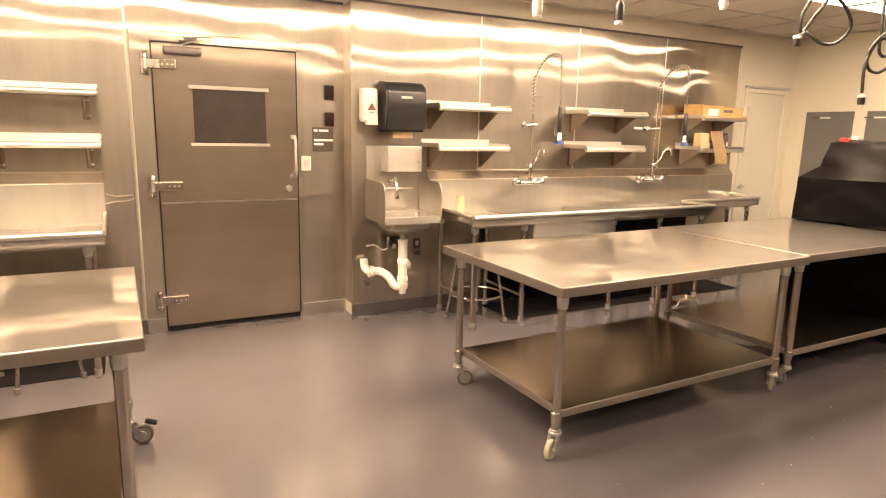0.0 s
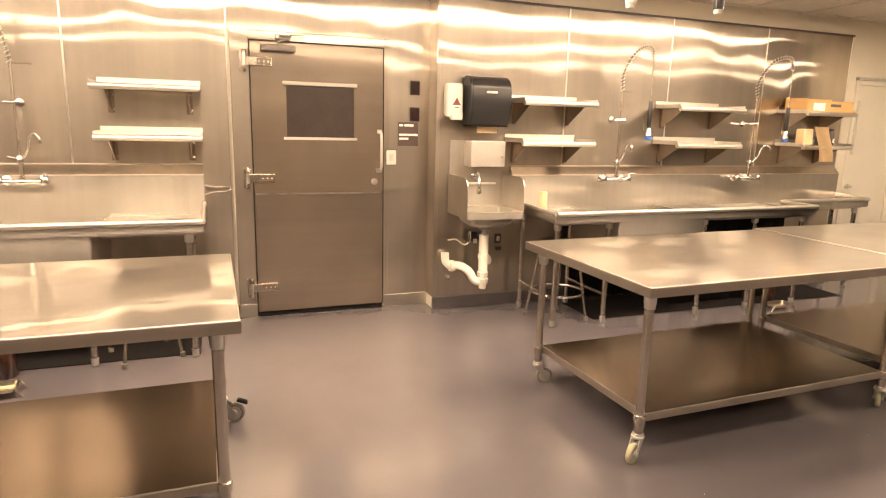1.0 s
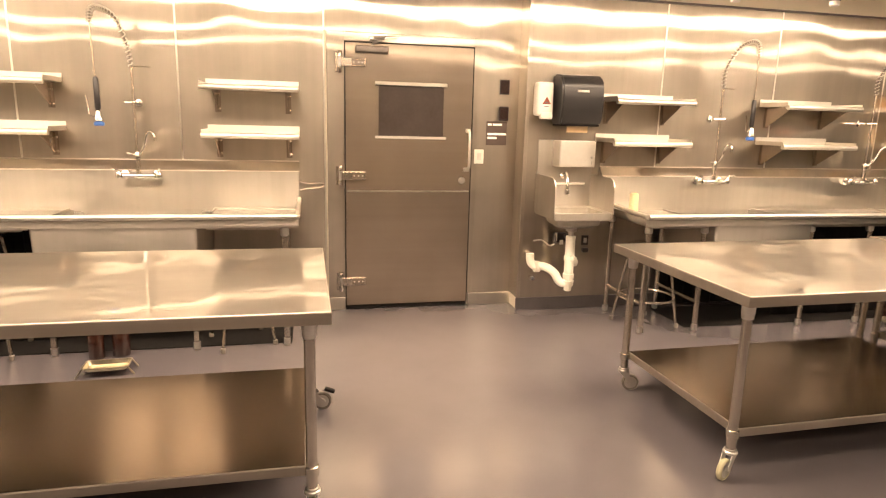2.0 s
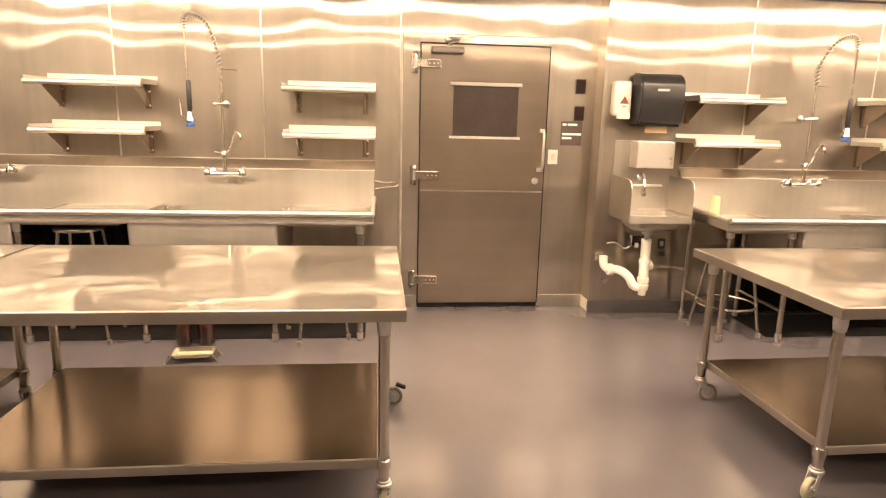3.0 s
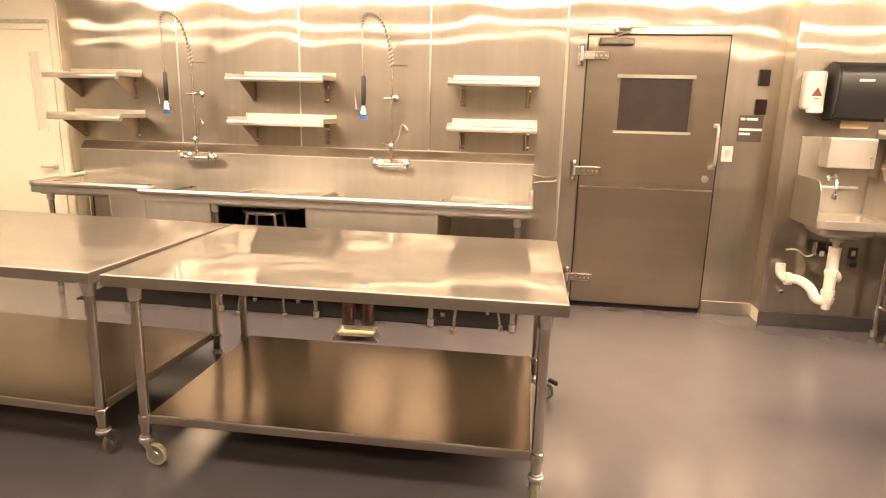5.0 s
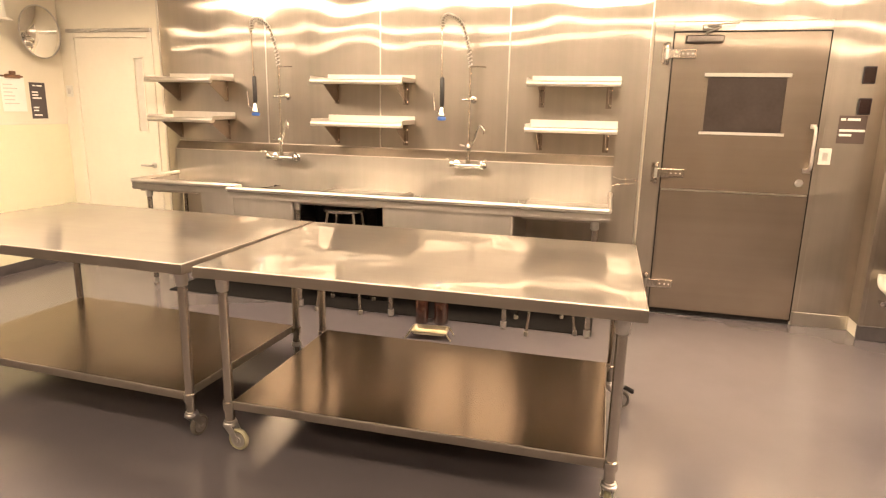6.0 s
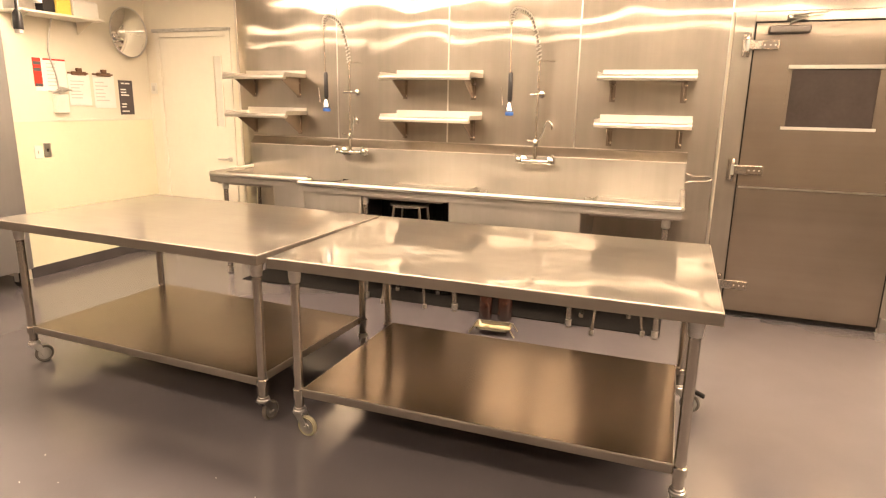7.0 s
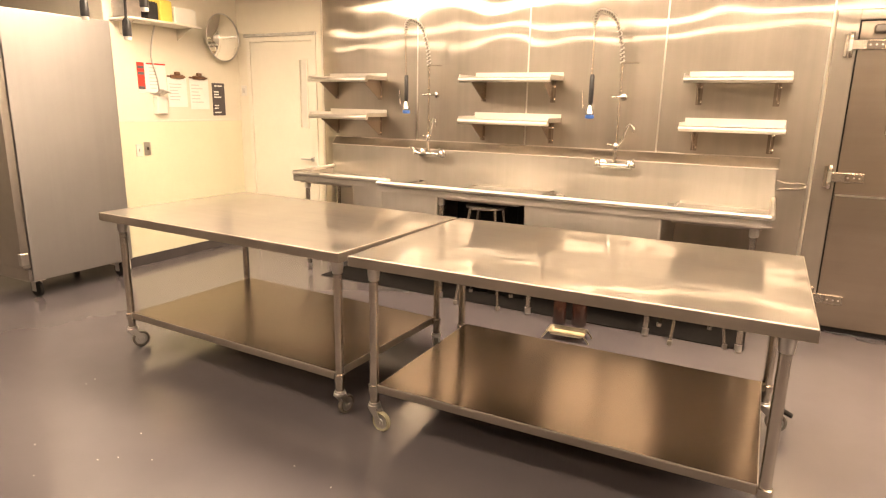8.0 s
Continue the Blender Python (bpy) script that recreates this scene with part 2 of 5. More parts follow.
# cooler front wall with the door opening
wb = box(XL - 0.2, -5.14, 0.008, 0.16, 0, CEIL)
box(-4.26, -0.0, 0.008, 0.16, 0, CEIL, bm=wb)
box(0.95, XS + 0.1, 0.008, 0.16, 0, CEIL, bm=wb)
box(-5.14, -4.26, 0.008, 0.16, 2.06, CEIL, bm=wb)
box(0.0, 0.95, 0.008, 0.16, 2.01, CEIL, bm=wb)
wall_north = wall("wall_north", "cream painted wall clad with brushed stainless steel sheets", wb, M_PAINT)
wb = box(XS + 0.002, 5.70, WR + 0.008, 0.0, 0, CEIL)
box(6.42, XR + 0.2, WR + 0.008, 0.0, 0, CEIL, bm=wb)
box(5.70, 6.42, WR + 0.008, 0.0, 2.0, CEIL, bm=wb)
wall_north_b = wall("wall_north_east", "cream painted wall clad with stainless steel sheets behind the sinks", wb, M_PAINT)
wall_west = wall("wall_west", "cream painted wall with a glossy board dado", box(XL - 0.15, XL, -1.40, 0.006, 0, CEIL), M_PAINT)
wall("wall_recess", "plain cream wall behind the refrigerator", box(XW, XL - 0.15, -1.40, -1.25, 0, CEIL), M_PAINT)
wall("wall_far_west", "plain cream wall of the recess", box(XW - 0.15, XW, YB, -1.25, 0, CEIL), M_PAINT)
wall_east = wall("wall_east", "plain cream painted wall with grey doors", box(XR, XR + 0.15, -1.36, WR + 0.006, 0, CEIL), M_PAINT)
wall("wall_return", "plain cream painted wall", box(XR + 0.15, XE, -1.36, -1.21, 0, CEIL), M_PAINT)
wall("wall_far_east", "plain cream painted wall", box(XE, XE + 0.15, YB, -1.21, 0, CEIL), M_PAINT)
# Unseen; brown below and cream above set what the steel sheets mirror.
wall("wall_south", "unseen rear wall, brown for dark steel reflections", box(XW - 0.15, XE + 0.15, YB - 0.15, YB, 0, CEIL), M_BEHIND)
tagged(part("wall_south_upper", box(XW, XE, YB, YB + 0.012, 1.66, CEIL), M_PAINT), "unseen upper rear wall, cream for light steel reflections", "wall", kind="structure")
# closed spaces behind the doors
wall("wall_cooler_back", "plain dark steel wall inside the cooler", box(-5.6, 7.0, 1.0, 1.1, 0, CEIL), M_DOORSTEEL)

# dado board, its top trim and cove base on the west wall
part("dado_board", box(XL, XL + 0.005, -1.385, -0.002, 0.09, 1.255), M_FRP, wall_west, "glossy cream wall board")
part("dado_trim", box(XL, XL + 0.009, -1.385, -0.002, 1.255, 1.272, 0.002), M_DOORPAINT, wall_west)
part("corner_guard", box(XL - 0.012, XL + 0.004, -1.412, -1.385, 0.0, 2.5, 0.002), M_DOORPAINT, wall_west)
tagged(part("baseboard", box(XL, XL + 0.012, -1.39, -0.01, 0.0, 0.09, 0.003), M_BASE), "dark grey cove base along the wall", "baseboard", kind="structure")

# stainless sheets, each its own piece
SEAMS_L = (-4.18, -3.16, -2.16, -1.145, -0.155)
PANEL_TOP = 2.375
for a, b in zip(SEAMS_L, SEAMS_L[1:]):
    part("steel_sheet", box(a + 0.002, b - 0.002, -0.002, 0.008, 0.10, PANEL_TOP, 0.001), M_WALLSTEEL, wall_north)
    part("seam_strip", box(b - 0.006, b + 0.006, -0.0055, -0.0015, 0.10, PANEL_TOP, 0.001), M_BRIGHT, wall_north)
part("steel_sheet", box(-0.153, 1.0, -0.002, 0.008, 2.075, PANEL_TOP, 0.001), M_WALLSTEEL, wall_north)
part("steel_sheet", box(1.0, XS - 0.002, -0.002, 0.008, 0.10, PANEL_TOP, 0.001), M_WALLSTEEL, wall_north)
part("edge_strip", box(-4.192, -4.172, -0.006, 0.008, 0.0, PANEL_TOP, 0.001), M_SHELF, wall_north)
part("top_trim", box(-4.19, XS - 0.004, -0.012, 0.008, PANEL_TOP, PANEL_TOP + 0.018, 0.002), M_SIGN, wall_north)
SEAMS_R = (XS, 2.43, 3.44, 4.50, 5.565)
for a, b in zip(SEAMS_R, SEAMS_R[1:]):
    part("steel_sheet", box(a + 0.002, b - 0.002, WR - 0.002, WR + 0.008, 0.10, PANEL_TOP + 0.005, 0.001), M_WALLSTEEL, wall_north_b)
    part("seam_strip", box(b - 0.006, b + 0.006, WR - 0.0055, WR - 0.0015, 0.10, PANEL_TOP + 0.005, 0.001), M_BRIGHT, wall_north_b)
part("steel_sheet", box(XS - 0.006, XS + 0.002, WR - 0.002, -0.003, 0.10, PANEL_TOP, 0.001), M_WALLSTEEL, wall_north_b)
part("corner_strip", box(XS - 0.009, XS + 0.02, WR - 0.007, WR + 0.02, 0.10, PANEL_TOP, 0.002), M_WALLSTEEL, wall_north_b)
part("top_trim", box(XS - 0.01, 5.575, WR - 0.012, WR + 0.008, PANEL_TOP + 0.006, PANEL_TOP + 0.022, 0.002), M_SIGN, wall_north_b)
tagged(part("baseboard", box(XS - 0.012, 5.57, WR - 0.014, WR + 0.006, 0.0, 0.10, 0.004), M_BASE), "dark cove base below the steel wall", "baseboard", kind="structure")
tagged(part("baseboard", box(-4.18, -0.14, -0.014, 0.006, 0.0, 0.10, 0.004), M_BASE), "dark cove base below the steel wall", "baseboard", kind="structure")
tagged(part("trim", box(0.97, XS - 0.014, -0.012, 0.006, 0.0, 0.10, 0.003), M_BRIGHT), "bright metal kick strip beside the cooler door", "trim", kind="structure")
tagged(part("trim", box(-0.137, -0.012, -0.012, 0.006, 0.0, 0.10, 0.003), M_BRIGHT), "bright metal kick strip beside the cooler door", "trim", kind="structure")

# ---- cooler door ----
def cooler_door():
    d = tagged(thing("door_1", "closed stainless steel walk-in cooler door with small dark window", "door"), kind="structure")
    part("jamb", box(-0.137, -0.012, -0.010, 0.01, 0.10, 2.075, 0.002), M_WALLSTEEL, d)
    part("jamb", box(0.962, 1.0, -0.006, 0.01, 0.10, 2.075, 0.002), M_WALLSTEEL, d)
    part("head", box(-0.012, 0.962, -0.006, 0.01, 2.012, 2.072, 0.002), M_WALLSTEEL, d)
    bm = holed(-0.004, 0.950, 0.04, 2.0, 0.222, 0.742, 1.325, 1.73, -0.024, 0.05)
    part("leaf", bm, M_DOORSTEEL, d, "brushed stainless steel door leaf")
    part("gasket", box(-0.010, 0.956, -0.012, 0.05, 0.004, 0.036, 0.004), M_RUBBER_SHADE, d, "black rubber and shade sweep")
    part("gasket", box(-0.012, -0.0045, -0.014, 0.05, 0.03, 2.006), M_RUBBER_SHADE, d)
    part("gasket", box(0.9505, 0.9615, -0.014, 0.05, 0.03, 2.006), M_RUBBER_SHADE, d)
    part("gasket", box(-0.012, 0.9615, -0.014, 0.05, 2.0015, 2.011), M_RUBBER_SHADE, d)
    kp = part("kick_plate", box(0.006, 0.942, -0.0275, -0.0235, 0.05, 0.925, 0.001), M_DOORSTEEL, d, "duller steel kick plate")
    part("edge_strip", box(0.004, 0.944, -0.031, -0.027, 0.925, 0.937, 0.001), M_BRIGHT, kp)
    w = part("window", box(0.236, 0.728, -0.016, 0.0, 1.345, 1.712), M_PANE, d, "dark wired glass window")
    part("window_trim", box(0.212, 0.752, -0.034, -0.0245, 1.712, 1.738, 0.002), M_BRIGHT, w)
    part("window_trim", box(0.212, 0.752, -0.032, -0.0245, 1.325, 1.345, 0.002), M_SHELF, w)
    part("window_trim", box(0.218, 0.237, -0.028, -0.0245, 1.345, 1.712), M_DOORSTEEL, w)
    part("window_trim", box(0.727, 0.746, -0.028, -0.0245, 1.345, 1.712), M_DOORSTEEL, w)
    for z in (1.862, 1.047, 0.232):
        h = part("hinge", box(-0.048, 0.142, -0.044, -0.0245, z - 0.031, z + 0.031, 0.005, 2), M_TUBE, d, "steel cam hinge")
        part("hinge_barrel", lathe([(0.012, 0.034), (0.016, 0.036), (0.016, 0.072), (0.013, 0.076)], 14, (-0.046, -0.042, z)), M_TUBE, h, smooth=True)
        part("hinge_barrel", lathe([(0.013, -0.076), (0.016, -0.072), (0.016, -0.036), (0.012, -0.034)], 14, (-0.046, -0.042, z)), M_TUBE, h, smooth=True)
        part("hinge_pin", rod((-0.046, -0.042, z - 0.033), (-0.046, -0.042, z + 0.033), 0.011, 10), M_CAST, h)
        part("hinge_plate", box(-0.078, -0.050, -0.028, -0.011, z - 0.07, z + 0.07, 0.003), M_TUBE, h)
        part("hinge_inset", box(0.040, 0.132, -0.0475, -0.0445, z - 0.022, z + 0.022, 0.001), M_DOORSTEEL, h)
        for x in (0.055, 0.088, 0.118):
            part("screw", lathe([(0.006, 0), (0.005, -0.003), (0.001, -0.003)], 10, (x, -0.0475, z), "y"), M_CAST, h)
    hd = part("handle", sweep(bend([(0.925, -0.026, 1.395), (0.927, -0.075, 1.375), (0.927, -0.082, 1.25), (0.927, -0.075, 1.125), (0.918, -0.026, 1.105)], 6), 0.011, 10), M_SHELF, d, "bright pull handle", smooth=True)
    part("handle_base", box(0.905, 0.943, -0.030, -0.0245, 1.38, 1.41, 0.003), M_CAST, hd)
    part("handle_base", box(0.895, 0.943, -0.036, -0.0245, 1.085, 1.115, 0.003), M_CAST, hd)
    part("lock", lathe([(0.026, -0.0245), (0.026, -0.034), (0.020, -0.040), (0.006, -0.040)], 20, (0.885, 0, 1.015), "y"), M_CAST, d, "round inside-release lock", smooth=True)
    c = part("door_closer", box(0.065, 0.305, -0.085, -0.0245, 1.930, 1.978, 0.014, 3), M_DULL_SHADED, d, "overhead door closer")
    part("closer_bracket", box(0.17, 0.27, -0.045, -0.0065, 2.022, 2.05, 0.003), M_CAST, c)
    part("closer_arm", sweep([(0.185, -0.055, 1.975), (0.19, -0.06, 1.995), (0.275, -0.09, 2.03)], 0.007, 8), M_CAST, c)
    part("closer_arm", sweep([(0.275, -0.09, 2.036), (0.20, -0.05, 2.04)], 0.009, 8), M_CAST, c)
    part("closer_arm", sweep([(0.27, -0.092, 2.044), (0.385, -0.07, 2.052)], 0.005, 8), M_CAST, c)
    return d


cooler_door()

# ---- work tables ----
def caster(parent, x, y, wheel_mat, brake, turn):
    """A swivel caster under a leg; wheel about 95 mm."""
    ca, sa, k = math.cos(turn), math.sin(turn), 0.84
    trail = 0.034 if brake else 0.012

    def at(u, v, z):
        u += trail if z < 0.1 or abs(u) > 0.06 else 0.0
        return (x + (ca * u - sa * v) * k, y + (sa * u + ca * v) * k, z * k)

    def sized(rows):
        return [(a * k, b * k) for a, b in rows]
    c = part("caster", lathe(sized([(0.026, 0.158), (0.030, 0.156), (0.030, 0.147), (0.036, 0.143), (0.036, 0.131), (0.016, 0.128)]), 16, (x, y, 0)), M_CAST, parent, smooth=True)
    for s in (-0.022, 0.022):
        fork = extrude_outline([at(-0.030, s, 0.131), at(0.027, s, 0.131), at(0.048, s, 0.062), at(0.038, s, 0.049), at(0.026, s, 0.055)],
                               Vector(at(0, 0.004 if s > 0 else -0.004, 0)) - Vector(at(0, 0, 0)))
        part("fork_arm", fork, M_CAST, c)
    place = Matrix.Translation(at(0.036, 0, 0.0565)) @ Matrix.Rotation(turn, 4, "Z")
    bm = lathe(sized([(0.042, -0.011), (0.050, -0.015), (0.056, -0.008), (0.056, 0.008), (0.050, 0.015), (0.042, 0.011)]), 28, (0, 0, 0), "y")
    bmesh.ops.transform(bm, matrix=place, verts=bm.verts)
    w = part("wheel", bm, wheel_mat, c, smooth=True)
    bm = lathe(sized([(0.009, -0.018), (0.018, -0.018), (0.022, -0.013), (0.036, -0.0125), (0.041, -0.0115), (0.041, 0.0115), (0.036, 0.0125), (0.022, 0.013), (0.018, 0.018), (0.009, 0.018)]), 24, (0, 0, 0), "y")
    bmesh.ops.transform(bm, matrix=place, verts=bm.verts)
    part("hub", bm, M_CAST, w, "pale metal hub", smooth=True)
    part("axle", rod(at(0.036, -0.030, 0.0565), at(0.036, 0.030, 0.0565), 0.008, 10), M_CAST, c)
    if brake:
        bm = box(-0.035 * k, 0.028 * k, -0.018 * k, 0.018 * k, -0.009 * k, 0.009 * k, 0.004)
        bmesh.ops.transform(bm, matrix=Matrix.Translation(at(0.085, 0, 0.122)) @ Matrix.Rotation(turn, 4, "Z") @ Matrix.Rotation(0.35, 4, "Y"), verts=bm.verts)
        part("brake_pedal", bm, M_RUBBER_SHADE, c, "black brake pedal")


def work_table(name, length, depth, height, m, label, casters, shelf_z=0.224):
    """Origin on the floor at the middle; casters: per leg (wheel material, brake, turn)."""
    t = thing(name, label, "work table", m, "rolling work tables")
    l, d = length / 2, depth / 2
    bm = bmesh.new()
    # a pressed top: flat with rounded edges and a turned-down rim
    r = 0.005
    prof = [(0.012, -0.045), (0.0, -0.045), (0.0, -r), (r * 0.3, -r * 0.3), (r, 0.0)]
    rings = []
    for o, z in prof:
        rings.append([bm.verts.new((sx * (l - o), sy * (d - o), height + z)) for sx, sy in ((-1, -1), (1, -1), (1, 1), (-1, 1))])
    for a, b in zip(rings, rings[1:]):
        for k in range(4):
            bm.faces.new((a[k], a[(k + 1) % 4], b[(k + 1) % 4], b[k]))
    rim = part("rim", bm, M_RIM, t, "turned-down steel edge")
    bm = bmesh.new()
    # slightly dished sheet
    n = 14
    last = [bm.verts.new((sx * (l - r), sy * (d - r), height)) for sx, sy in ((-1, -1), (1, -1), (1, 1), (-1, 1))]
    g = [[None] * (n + 1) for _ in range(n + 1)]
    for i in range(n + 1):
        for j in range(n + 1):
            u, v = i / n, j / n
            x, y = (2 * u - 1) * (l - r), (2 * v - 1) * (d - r)
            dz = -0.0035 * math.sin(math.pi * u) * math.sin(math.pi * v)
            if (i, j) in ((0, 0), (n, 0), (n, n), (0, n)):
                g[i][j] = last[((0, 0), (n, 0), (n, n), (0, n)).index((i, j))]
            else:
                g[i][j] = bm.verts.new((x, y, height + dz))
    for i in range(n):
        for j in range(n):
            bm.faces.new((g[i][j], g[i + 1][j], g[i + 1][j + 1], g[i][j + 1]))
    part("tabletop", bm, M_TOP, t, "worn stainless steel top", smooth=True)
    # Apron colour darkened for the shade below the tabletop.
    part("apron", box(-l + 0.04, l - 0.04, -d + 0.05, d - 0.05, height - 0.06, height - 0.012), M_DULL_SHADED, t, "dull steel underside, darkened for shade")
    for (sx, sy), (wm, brake, turn) in zip(((-1, -1), (1, -1), (1, 1), (-1, 1)), casters):
        x, y = sx * (l - 0.075), sy * (d - 0.085)
        leg = part("leg", rod((x, y, 0.128), (x, y, height - 0.05), 0.0205, 16), M_TUBE, t, smooth=True)
        part("socket", lathe([(0.027, height - 0.052), (0.027, height - 0.095), (0.0245, height - 0.102), (0.0245, height - 0.116), (0.021, height - 0.119)], 16, (x, y, 0)), M_CAST, leg, smooth=True)
        part("shelf_clamp", lathe([(0.021, shelf_z - 0.046), (0.027, shelf_z - 0.042), (0.027, shelf_z - 0.008), (0.021, shelf_z - 0.004)], 14, (x, y, 0)), M_TUBE, leg, smooth=True)
        caster(t, x, y, wm, brake, turn)
    sl, sd = l - 0.095, d - 0.075
    bm = bmesh.new()
    rings = [[bm.verts.new((sx * (sl - o), sy * (sd - o), shelf_z + z)) for sx, sy in ((-1, -1), (1, -1), (1, 1), (-1, 1))]
             for o, z in ((0.014, -0.038), (0.0, -0.038), (0.0, -0.005), (0.002, -0.001), (0.005, 0.0))]
    for p, q in zip(rings, rings[1:]):
        for k in range(4):
            bm.faces.new((p[k], p[(k + 1) % 4], q[(k + 1) % 4], q[k]))
    lip = bm
    bm = bmesh.new()
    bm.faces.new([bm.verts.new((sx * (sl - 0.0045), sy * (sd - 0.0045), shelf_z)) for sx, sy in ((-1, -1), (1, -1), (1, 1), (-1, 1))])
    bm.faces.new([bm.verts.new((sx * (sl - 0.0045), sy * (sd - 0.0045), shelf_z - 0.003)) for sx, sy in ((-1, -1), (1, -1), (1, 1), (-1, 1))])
    # Shelf face coloured darker than its lip to hold back mirrored lamp glare.
    us = part("undershelf", bm, M_UNDER_DARKENED, t, "dull brownish steel undershelf, darkened against lamp glare")
    part("shelf_lip", lip, M_RIM, us, "bright turned-down lip")
    return t


CR, GW = M_CREAM, M_WHEEL
TAB = "stainless steel work table on casters"
work_table("work_table", 1.73, 1.075, 0.826, pose(-1.072, -2.148, 0, 0, 0, 0.3), TAB + " beside another table",
           [(CR, False, -0.1), (CR, False, 1.6), (GW, True, -0.15), (GW, False, 2.5)])
work_table("work_table", 1.73, 1.065, 0.826, pose(-2.838, -2.112, 0, 0, 0, -2.2), TAB + " near the cream wall",
           [(GW, False, 1.2), (GW, False, 1.5), (GW, False, 2.0), (GW, False, 0.8)])
work_table("work_table", 1.75, 1.06, 0.826, pose(2.25, -2.148, 0, 0, 0, 1.2), TAB + " in front of the sinks",
           [(CR, False, 3.6), (CR, False, 0.6), (GW, False, 0.8), (GW, False, -0.3)])
work_table("work_table", 1.46, 1.085, 0.826, pose(3.885, -2.075, 0, 0, 0, 0.8), TAB + " beside a black covered machine",
           [(GW, False, 1.8), (CR, False, 2.8), (GW, False, 0.8), (GW, False, 2.2)])


# ---- wall shelves ----
def wall_shelf(x0, x1, yw, z, group, label):
    t = thing("wall_shelf", label, "shelf", pose((x0 + x1) / 2, yw, z), group)
    w, dep = (x1 - x0) / 2, 0.315
    bm = box(-w, w, -dep, -0.003, -0.004, 0.0)
    box(-w, w, -0.008, -0.003, 0.0, 0.056, bm=bm)
    part("plate", bm, M_SHELF, t)
    part("front_roll", rod((-w, -dep, -0.010), (w, -dep, -0.010), 0.019, 12), M_SHELF, t, smooth=True)
    part("end_lip", box(-w, -w + 0.004, -dep, -0.008, 0.0, 0.028), M_SHELF, t)
    part("end_lip", box(w - 0.004, w, -dep, -0.008, 0.0, 0.028), M_SHELF, t)
    for s in (-1, 1):
        x = s * (w - 0.075)
        bm = extrude_outline([(x - 0.002, -0.003, -0.004), (x - 0.002, -dep + 0.04, -0.004), (x - 0.002, -dep + 0.05, -0.02), (x - 0.002, -0.02, -0.165), (x - 0.002, -0.003, -0.165)], (0.004, 0, 0))
        box(x - 0.02, x + 0.02, -0.006, -0.003, -0.17, -0.004, bm=bm)
        br = part("bracket", bm, M_DOORSTEEL, t)
        for zz in (-0.05, -0.145):
            part("bolt", lathe([(0.008, -0.006), (0.008, -0.010), (0.003, -0.013)], 8, (x + 0.012, 0, zz), "y"), M_TUBE, br)
    return t


for x0, x1 in ((-4.09, -3.47), (-2.605, -1.87), (-0.965, -0.335)):
    for z in (1.655, 1.342):
        wall_shelf(x0, x1, -0.0055, z, "steel wall shelves", "empty stainless steel wall shelf on steel brackets")
for x0, x1 in ((1.90, 2.53), (3.32, 4.00), (4.72, 5.33)):
    for z in (1.645, 1.345):
        wall_shelf(x0, x1, WR - 0.0055, z, "steel wall shelves", "stainless steel wall shelf above the sinks")


# ---- sink runs ----
def ring_at(bm, x0, x1, y0, y1, r, z, n=5):
    """A rounded rectangle of vertices at height z."""
    out = []
    for i, (cx, cy) in enumerate(((x0 + r, y0 + r), (x1 - r, y0 + r), (x1 - r, y1 - r), (x0 + r, y1 - r))):
        for k in range(n):
            a = math.pi * (1 + 0.5 * i + 0.5 * k / (n - 1))
            out.append(bm.verts.new((cx + r * math.cos(a), cy + r * math.sin(a), z)))
    return out


